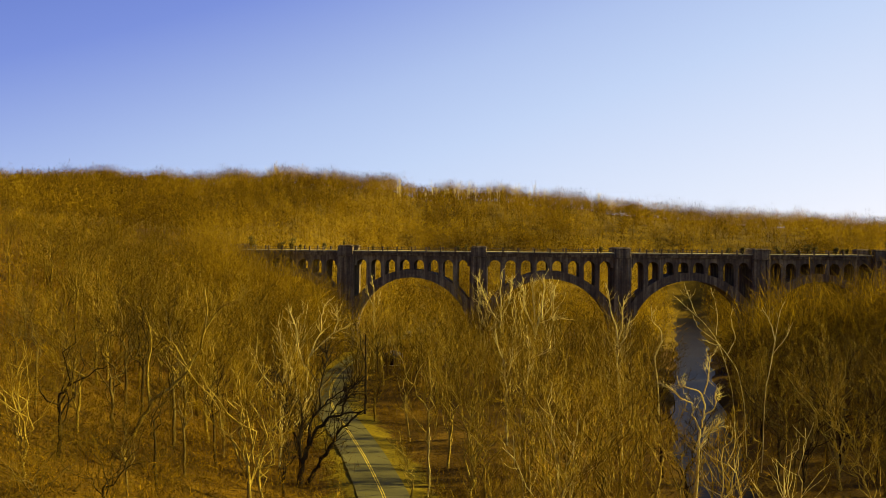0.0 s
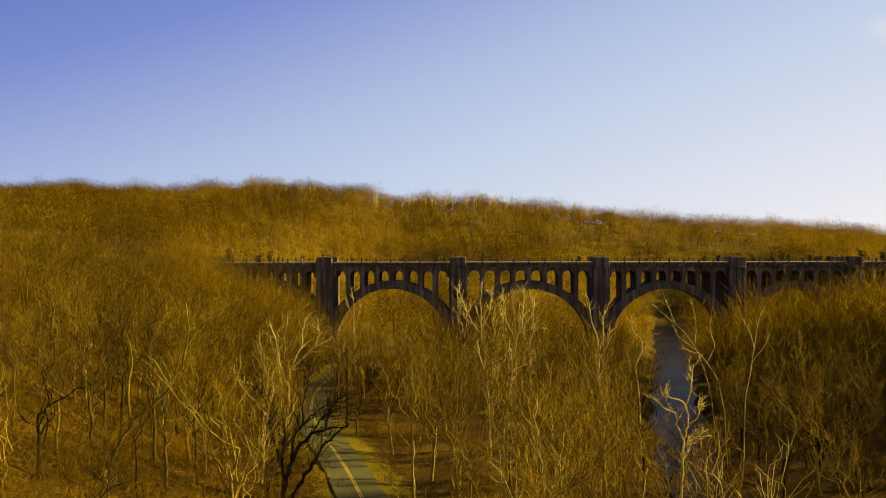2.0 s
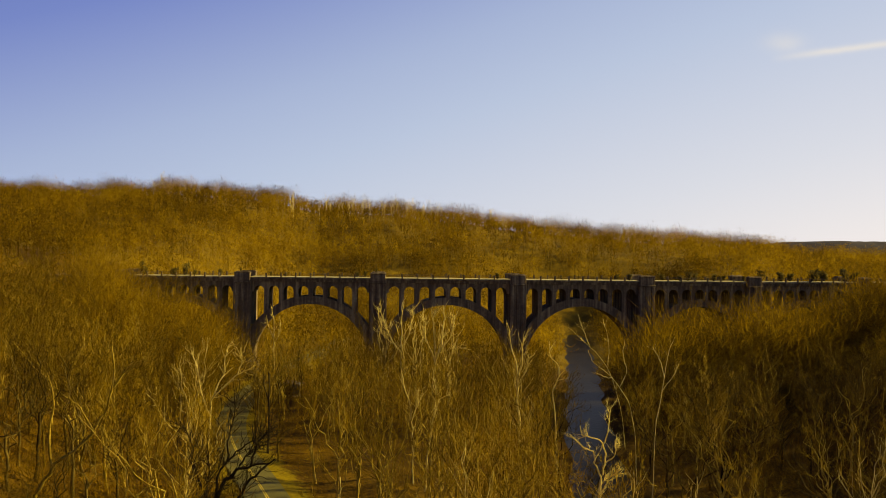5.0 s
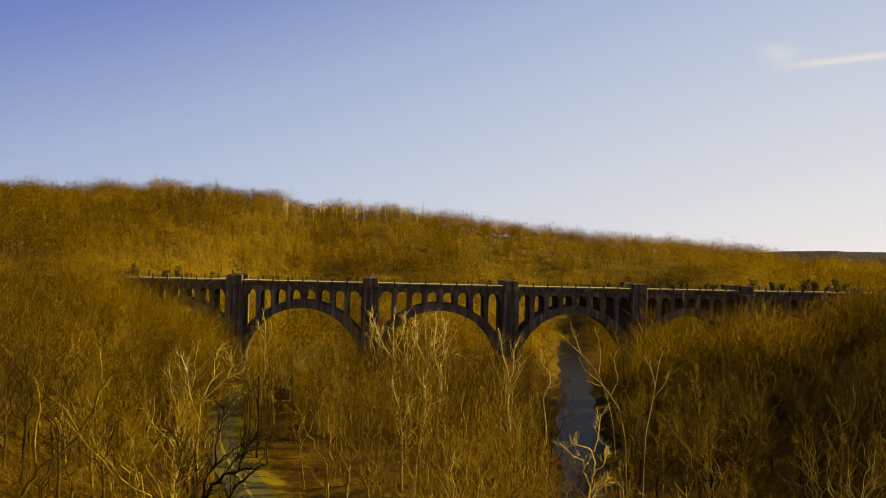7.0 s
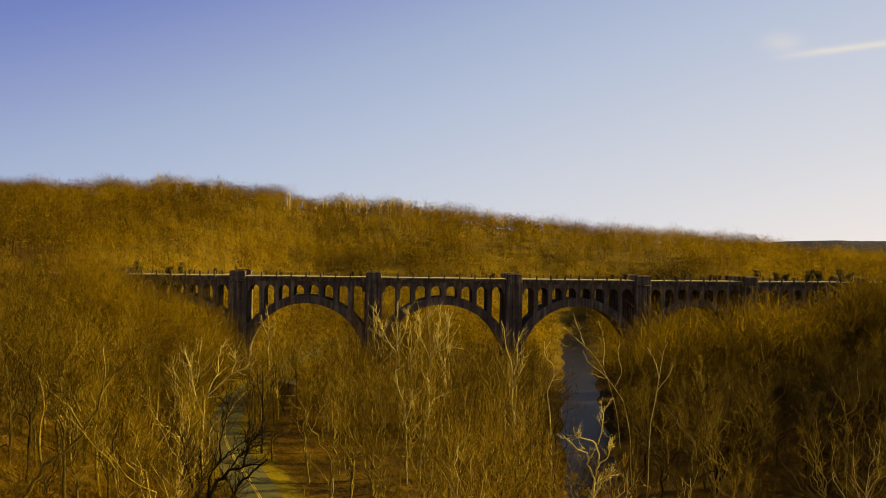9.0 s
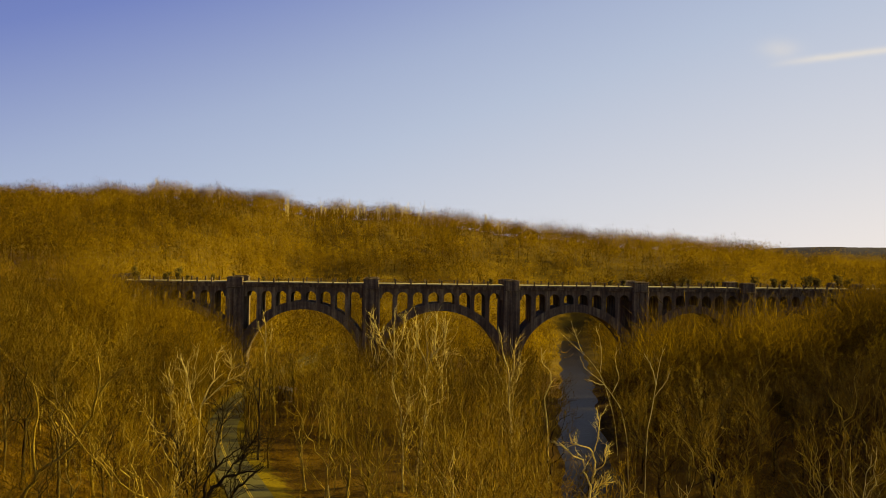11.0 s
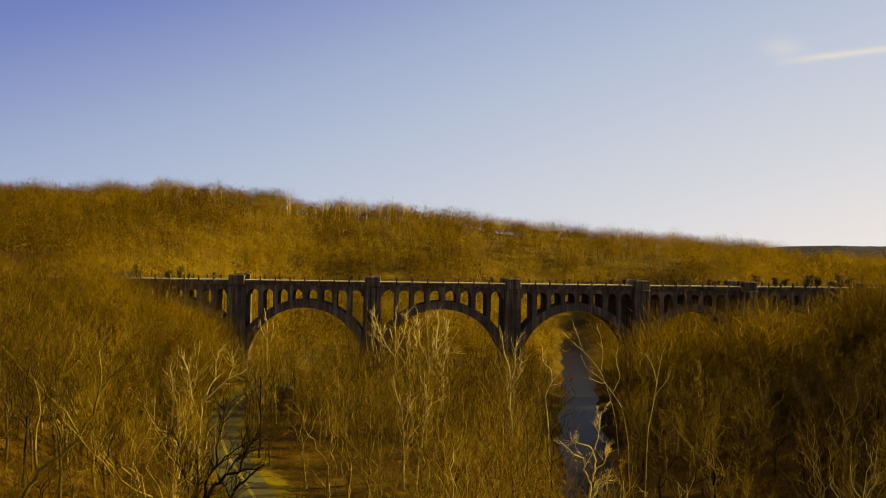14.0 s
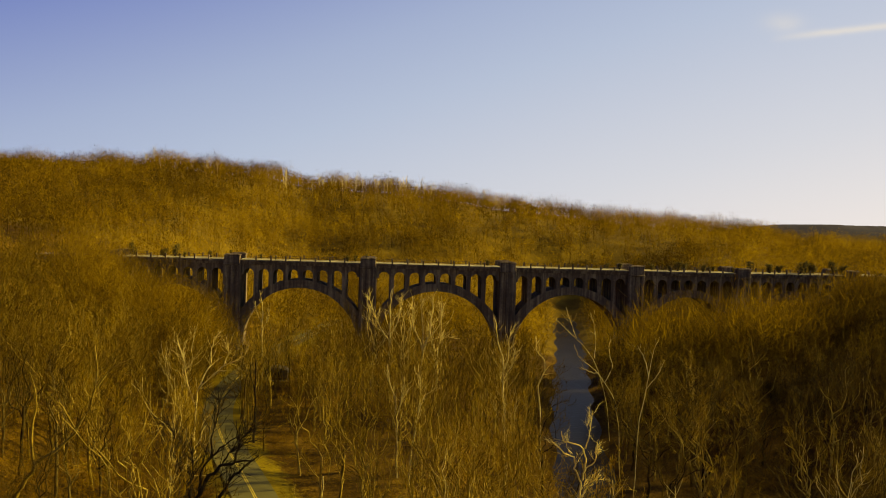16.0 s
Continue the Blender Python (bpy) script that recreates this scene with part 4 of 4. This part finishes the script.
count = 0
for _ in range(20000):
    if count >= 235:
        break
    y = 54 + 128 * rng.random() ** 0.7
    half = 0.60 * y + 8
    x = rng.uniform(-half - 3, half)
    if not clear_of(x, y, 4.6) or (x > 8 and y < 80) or (-37 < x < -19 and y < 117):
        continue
    if x > 20 and y < 125 and rng.random() < 0.85:
        continue
    if sunny_belt(x, y) and rng.random() < 0.75:
        continue
    used.append((x, y))
    k = int(rng.integers(0, 6))
    # towards the sides more trees take the painted-in shade
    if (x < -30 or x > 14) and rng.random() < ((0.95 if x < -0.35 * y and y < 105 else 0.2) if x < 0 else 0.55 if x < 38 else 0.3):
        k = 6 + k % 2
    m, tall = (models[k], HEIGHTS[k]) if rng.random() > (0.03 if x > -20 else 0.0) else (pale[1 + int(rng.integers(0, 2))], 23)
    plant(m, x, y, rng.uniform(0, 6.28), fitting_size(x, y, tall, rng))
    count += 1


# ---- woods: trees past counting ----
def stand(name, label, spots, seed, roof):
    """Bare trees behind the nearest ones, branch by branch, joined in one mesh."""
    rng = np.random.default_rng(seed)
    kinds = []
    for s, h in ((201, 20), (202, 22), (203, 18), (204, 21)):
        a, b = grow(s, h, fork=0.35, leaders=4, spread=0.5, girth=0.22, sides=5, twigs=3, fine=2, wobble=0.16, twig_r=0.03, branch=0.05)
        v = np.concatenate(a.v + b.v)
        f = np.concatenate(a.f + [g + a.n for g in b.f])
        fine_part = np.arange(len(f)) >= sum(len(g) for g in a.f) + b.wood_faces
        kinds.append((v, f, h, fine_part.astype(int)))
    vs, fs, ks, n = [], [], [], 0
    for x, y in spots:
        v, f, h, kind_ = kinds[int(rng.integers(0, 4))]
        z = float(land(x, y))
        size = min(rng.uniform(0.8, 1.1), max(0.4, (roof(x, y) - z) / h))
        t = rng.uniform(0, 6.28)
        c, s = math.cos(t), math.sin(t)
        w = v * size
        vs.append(np.column_stack([w[:, 0] * c - w[:, 1] * s + x, w[:, 0] * s + w[:, 1] * c + y, w[:, 2] + z]))
        fs.append(f + n)
        ks.append(kind_)
        n += len(v)
    ob = new(name, raw_mesh(name, np.concatenate(vs), np.concatenate(fs), [M_BARK, M_TWIG], True, np.concatenate(ks)))
    return tagged(ob, label, "woods", kind="stuff")


def woods(name, label, spots, heights, blades, width, seed, roof=None, mat=None, girth=0.31, reach=1.0):
    """Far bare woods: slender trunks under rounded crowns of fine twigs."""
    rng = np.random.default_rng(seed)
    spots = np.asarray(spots)
    base = np.column_stack([spots, land(spots[:, 0], spots[:, 1])])
    n = len(base)
    h = heights[0] + (heights[1] - heights[0]) * rng.random(n) ** 0.8
    h = h * (1 + 0.22 * np.sin(spots[:, 0] * 0.13 + 2 * np.sin(spots[:, 1] * 0.05)) * np.cos(spots[:, 1] * 0.11))
    if roof is not None:
        h = np.minimum(h, np.maximum(5.0, (roof(spots[:, 0], spots[:, 1]) - base[:, 2]) * rng.uniform(0.72, 1.12, n)))
    w = Wood()
    tip = base + np.column_stack([rng.normal(0, 0.03, (n, 2)) * h[:, None], h * 0.8])
    w.cones(base, tip, np.full(n, width * 0.8))
    c = np.repeat(np.arange(n), blades)
    d = rng.normal(0, 1, (len(c), 3))
    d[:, 2] = np.abs(d[:, 2]) * 1.3 - 1.0
    d /= np.linalg.norm(d, axis=1)[:, None]
    mid = base[c] + np.column_stack([np.zeros((len(c), 2)), h[c] * 0.49])
    rad = np.column_stack([h[c] * girth, h[c] * girth, h[c] * 0.51]) * (0.85 + 0.3 * rng.random(n))[c][:, None]
    a = mid + d * rad * rng.uniform(0.45, 0.95, len(c))[:, None]
    way = d * 0.2 + rng.normal(0, 0.45, (len(c), 3)) + np.array([0, 0, 0.35])
    way /= np.linalg.norm(way, axis=1)[:, None]
    b = a + way * (h[c] * rng.uniform(0.08, 0.2, len(c)) * reach)[:, None]
    side = np.cross(b - a, d + rng.normal(0, 0.35, (len(c), 3)))   # sprays lie round the crown
    side /= np.linalg.norm(side, axis=1)[:, None] + 1e-9
    side *= (width * rng.uniform(0.6, 1.4, len(c)))[:, None]
    turned = np.einsum('ij,ij->i', np.cross(side, b - a), d) < 0
    side[turned] *= -1
    v = np.stack([a - side, a + side, b], 1).reshape(-1, 3)
    o = np.arange(len(c))[:, None] * 3 + w.n
    w.v.append(v)
    w.f.append(np.concatenate([o, o + 1, o + 2], 1))
    w.n += len(v)
    me = w.mesh(name, [mat or M_WOODS])
    tone = rng.normal(0, 0.6, n) + 0.7 * np.sin(spots[:, 0] * 0.045 + np.sin(spots[:, 1] * 0.03) * 2) * np.cos(spots[:, 1] * 0.06)
    tones = [np.repeat(tone + 0.8, 4), np.repeat(tone[c] + rng.normal(0, 0.15, len(c)), 3)]
    tone = np.clip(np.concatenate(tones), -1.4, 1.4)
    me.attributes.new("tone", "FLOAT", "POINT").data.foreach_set("value", tone.astype(np.float32))
    if reach < 1:
        # far crowns shade as soft rounded heads
        stem = w.v[0] - np.repeat((base + tip) / 2, 4, axis=0)
        round_ = np.repeat(d * 0.9 + rng.normal(0, 0.08, d.shape) + np.array([0, 0, 0.25]), 3, axis=0)
        nn = np.concatenate([stem, round_])
        nn /= np.linalg.norm(nn, axis=1)[:, None] + 1e-9
        me.normals_split_custom_set_from_vertices(nn.tolist())
    ob = new(name, me)
    return tagged(ob, label, "woods", kind="stuff")


def scatter(n, y0, y1, seed, gap_ok):
    rng = np.random.default_rng(seed)
    out = []
    while len(out) < n:
        y = y0 + (y1 - y0) * rng.random()
        x = rng.uniform(-0.80 * y - 10, 0.62 * y + 25)
        if gap_ok(x, y):
            out.append((x, y))
    return out


def free(x, y):
    return not ((abs(x - float(track_x(ROAD, y))) < (4.6 if y < 250 else 1.8) and y < 330) or (abs(x - float(track_x(RIVER, y))) < 9.0 and y < 470) or under_viaduct(x, y) or (150 < y < 201 and abs(x + 2 + 0.1834 * (y + 2)) < 1.2))


def brush_free(x, y):
    return free(x, y) and not (14 < x < 75 and y < 118) and not (-5 < x - float(track_x(ROAD, y)) < 13 and 90 < y < 138) and not (sunny_belt(x, y) and x < 5)


def roof_front(x, y):
    """Tops of the woods in front of the viaduct: high by its ends, lower before its arches."""
    return np.interp(x, [-140, -95, -86, -78, -69, -62, -50, -30, -10, 8, 20, 45, 62, 85, 100, 112, 125, 170], [46, 39, 33, 29.5, 28, 17, 14, 19, 25, 24, 20, 17, 22, 24, 30, 36, 40, 48])


def patch(n, x0, x1, y0, y1, seed):
    r = np.random.default_rng(seed)
    return np.column_stack([r.uniform(x0, x1, n), r.uniform(y0, y1, n)])


rr_ = np.random.default_rng(69)
beside_road = [(float(track_x(ROAD, y)) + s_ * rr_.uniform(4.2, 8.0), y) for y, s_ in zip(rr_.uniform(138, 214, 40), rr_.choice([-1, 1], 40))]
stand("valley_woods", "bare brown trees crowding the valley floor", scatter(150, 165, 232, 61, free) + beside_road, 71, lambda x, y: np.maximum(roof_front(x, y), 19.0 if y < 214 else 0.0))
stand("slope_trees", "bare golden trees climbing the slope beside the road", [p for p in scatter(400, 112, 226, 93, free) if -125 < p[0] < -50][:125], 94, lambda x, y: np.interp(x / y, [-0.62, -0.46, -0.36, -0.33, -0.30, -0.25], [44, 44, 41, 35, 30, 26]))
woods("thicket", "dense leafless thicket and saplings between the trees", scatter(1900, 60, 190, 64, brush_free), (3, 9), 80, 0.028, 74, roof_front, M_THICKET, 0.36)
rb_ = np.random.default_rng(96)
woods("roadside_brush", "low leafless brush and dry weeds beside the road", [(float(track_x(ROAD, y)) + d, y) for y, d in zip(rb_.uniform(92, 150, 230), rb_.uniform(6.5, 17, 230))] + [(float(track_x(ROAD, y)) - d, y) for y, d in zip(rb_.uniform(88, 140, 90), rb_.uniform(5.5, 12, 90))], (0.8, 2.6), 60, 0.018, 97, None, M_THICKET, 0.5)
# brush in the darkened twig colour, to shade the lower left
woods("hollow_brush", "leafless brush coloured dark as shade, filling the hollow below the road", patch(360, -78, -36, 46, 88, 98), (3.5, 8), 80, 0.022, 99, None, M_SHADE_TWIG, 0.38)
woods("arch_thicket", "dense leafless saplings in front of the viaduct piers", scatter(1000, 180, 231, 67, free), (6, 17), 95, 0.038, 76, roof_front, M_TWIG)
def fan(n, r0, r1, y0, y1, seed):
    """Spots in a wedge that opens away from the valley's middle."""
    r = np.random.default_rng(seed)
    y = r.uniform(y0, y1, n)
    return np.column_stack([y * r.uniform(r0, r1, n), y])


woods("west_end_woods", "bare golden trees crowding the end of the viaduct", [p for p in fan(400, -0.46, -0.268, 185, 229, 81) if free(*p)], (18, 28), 120, 0.04, 82, lambda x, y: np.interp(x / y, [-0.46, -0.36, -0.337, -0.325, -0.30, -0.27], [47, 47, 43, 35, 32, 28]), M_WOODS)
woods("east_end_woods", "bare trees on the bank at the end of the viaduct", patch(280, 94, 160, 200, 236, 83), (12, 21), 130, 0.045, 84, lambda x, y: np.interp(x, [94, 101, 108, 116, 160], [27, 34, 37.5, 39, 42]), M_WOODS)
woods("ridge_brush", "low leafless brush along the ridge", scatter(1500, 640, 740, 68, free), (4, 8), 45, 0.22, 77, None, None, 0.6, 0.7)
woods("crest_woods", "dense bare brown trees along the crest of the ridge", scatter(1500, 665, 765, 88, free), (11, 17), 100, 0.14, 89, None, None, 0.40, 0.6)
woods("east_arch_woods", "bare golden trees crowding the foot of the viaduct beside the river", [p for p in patch(340, 46, 99, 196, 232, 91) if free(*p)], (24, 34), 120, 0.06, 92, lambda x, y: np.interp(x, [44, 50, 56, 62, 75, 90, 99], [20, 25, 30, 33, 34, 35, 35]) - (231 - y) * 0.06, M_WOODS)
woods("slope_woods", "bare woods on the slope beside the road", patch(330, -125, -52, 85, 215, 85), (6, 11), 90, 0.03, 86, lambda x, y: roof_front(x, y) + np.where(x < -68, 8.0, 0.0), M_WOODS)
woods("bank_woods", "bare woods on the shaded steep bank", [(x, y) for x, y in zip(np.random.default_rng(65).uniform(85, 230, 365), np.random.default_rng(66).uniform(40, 232, 365))], (10, 16), 110, 0.05, 75, lambda x, y: np.where(x < 0.76 * y, 34.0, 90.0))
woods("hillside_woods", "bare brown woods on the slope behind the viaduct", scatter(3300, 237, 470, 62, free), (10, 17), 82, 0.105, 72, None, None, 0.37, 0.75)
woods("ridge_woods", "bare golden-brown woods on the ridge", scatter(3920, 450, 690, 63, free), (9, 17), 76, 0.165, 73, None, None, 0.40, 0.7)


def hill_sycamore(seed, height):
    """A slender pale tree far up the slope: trunk and a few upright limbs."""
    r = np.random.default_rng(seed)
    w, c = Wood(), Wood()
    q = bent(r, (0, 0, -0.5), (0, 0, 1), height * 0.9, 5, 0.06, 0.02)
    w.tube(q, np.linspace(0.22, 0.08, 6), 4)
    for _ in range(9):
        k = int(r.integers(1, 5))
        b = bent(r, q[k], around(r, (0, 0, 1), r.uniform(0.25, 0.6)), height * r.uniform(0.2, 0.42), 3, 0.15, 0.15)
        c.tube(b, np.linspace(0.12, 0.05, 4), 3)
    root = tagged(new("hill_sycamore_tree"), "slender white-trunked bare tree among the brown hillside woods", "tree", "pale trees on the ridge")
    child("trunk", w.mesh("trunk", [M_PALE]), root)
    child("crown", c.mesh("crown", [M_PALE]), root)
    return root


hill_models = [hill_sycamore(401, 17), hill_sycamore(402, 19), hill_sycamore(403, 15)]
hr = np.random.default_rng(404)
PALE_GROUPS = [(-106, 585, 3, 8), (-82, 605, 6, 16), (-60, 600, 6, 14), (-38, 600, 5, 10), (-28, 655, 9, 16), (-8, 660, 6, 14), (-160, 600, 2, 20), (40, 640, 3, 20), (-210, 640, 3, 30)]
for gx0, gy0, n_, w_ in PALE_GROUPS:
    for _ in range(n_):
        m_ = hill_models[int(hr.integers(0, 3))]
        plant(m_, gx0 + hr.uniform(-w_, w_) * 0.6, gy0 + hr.uniform(-12, 12), hr.uniform(0, 6.28), hr.uniform(0.75, 1.05))


# ---- what grows on the deck ----
def deck_bush(seed, height, label, leafy):
    """A ragged bush: a few stems that fork into uneven tufts."""
    rng = np.random.default_rng(seed)
    w, f = Wood(), Wood()
    fa, fb = [], []
    for _ in range(5):
        q = bent(rng, (rng.normal(0, 0.12), rng.normal(0, 0.12), -0.1), around(rng, (0, 0, 1), rng.uniform(0.05, 0.5)), height * rng.uniform(0.6, 1.0), 5, 0.16, 0.06)
        w.tube(q, np.linspace(0.06, 0.02, 6), 4)
        for _ in range(9):
            k = int(rng.integers(1, 5))
            b = bent(rng, q[k], around(rng, q[k + 1] - q[k], rng.uniform(0.5, 1.2)), height * rng.uniform(0.14, 0.32), 3, 0.2, 0.1)
            w.tube(b, np.linspace(0.025, 0.012, 4), 3)
            for _ in range(leafy):
                p = b[int(rng.integers(1, 4))] + rng.normal(0, 0.1, 3)
                fa.append(p), fb.append(p + around(rng, (0, 0, 1), rng.uniform(0.2, 1.5)) * rng.uniform(0.16, 0.42))
    f.cones(fa, fb, np.full(len(fa), 0.05))
    root = tagged(new("deck_bush"), label, "bush", "bushes on the viaduct")
    child("stem", w.mesh("stem", [M_DARK_BARK]), root)
    child("foliage", f.mesh("foliage", [M_EVERGREEN]), root)
    return root


bushes = [deck_bush(301, 2.5, "dark ragged evergreen bush growing on the abandoned deck", 12),
          deck_bush(302, 3.1, "tall dark bush rooted in the gravel of the deck", 10),
          deck_bush(303, 1.7, "thin brown scrub on the gravel of the deck", 5)]
# x along the deck, kind, size
BUSHES = [(-88, 1, 1.2), (-80, 0, 1.0), (-77.5, 1, 1.1), (-73.4, 2, 0.9), (-66.5, 2, 1.1), (-52, 2, 0.7), (-47, 2, 0.6), (-26.3, 0, 0.7), (-24.0, 2, 1.0), (15.8, 2, 1.0), (36, 2, 0.5), (54.0, 0, 0.75), (56.5, 2, 1.1),
          (68.6, 0, 0.9), (72.0, 2, 0.9), (75.6, 1, 0.9), (79.3, 0, 1.0), (83.2, 2, 1.2), (86.8, 2, 0.9), (89.5, 0, 0.7), (93.5, 2, 0.9), (96.0, 2, 0.7),
          (103.5, 1, 1.05), (107.0, 0, 1.3), (112.0, 0, 1.1), (115.5, 1, 1.2), (119.5, 1, 1.0), (124.0, 0, 1.5), (128.5, 1, 1.3), (134, 0, 1.3)]
planted = set()
for i, (x, k, size) in enumerate(BUSHES):
    p = deck_place(x, 2.4 + (i * 2.7) % 7.5)
    m = Matrix.Translation((p.x, p.y, DECK + 0.12)) @ Matrix.Rotation(i * 1.3, 4, "Z")
    if k in planted:
        c = copy_thing(bushes[k], m)
    else:
        planted.add(k)
        c = bushes[k]
        c.matrix_world = m
    c.scale = (size * 1.3, size * 1.3, size * 1.25)
for i in (1, 2):
    # one more on the cap of a tower
    p = deck_place(FRONT[i].x - 0.6, 1.1)
    copy_thing(bushes[2], Matrix.Translation((p.x, p.y, DECK + 1.72)) @ Matrix.Rotation(i * 2.0, 4, "Z")).scale = (0.8, 0.8, 0.7)

# ---- a dark shed by the road under the arch ----
shed = tagged(new("shed"), "small dark weathered wooden shed beside the road", "shed")
SX, SY = -39.5, 203.0
shed.location = (SX, SY, float(land(SX, SY)))
bm = bmesh.new()
add_box(bm, -2.9, 2.9, -1.9, 1.9, -0.4, 2.6, 0.03)
part("walls", bm, M_BOARDS, shed)
bm = bmesh.new()
extrude_outline(bm, [(-3.2, 2.55), (3.2, 2.55), (3.2, 2.7), (0, 3.5), (-3.2, 2.7)], -2.2, 2.2)
bmesh.ops.recalc_face_normals(bm, faces=bm.faces)
part("roof", bm, M_BOARDS, shed)
bm = bmesh.new()
add_box(bm, -3.3, 3.3, -2.6, -1.95, -0.4, 0.18, 0.03)
part("concrete_apron", bm, M_BALLAST, shed, "pale concrete strip")
bm = bmesh.new()
add_box(bm, -1.1, 1.1, -1.96, -1.9, 0.2, 2.1, 0.01)
part("door", bm, M_DARK_BARK, shed)
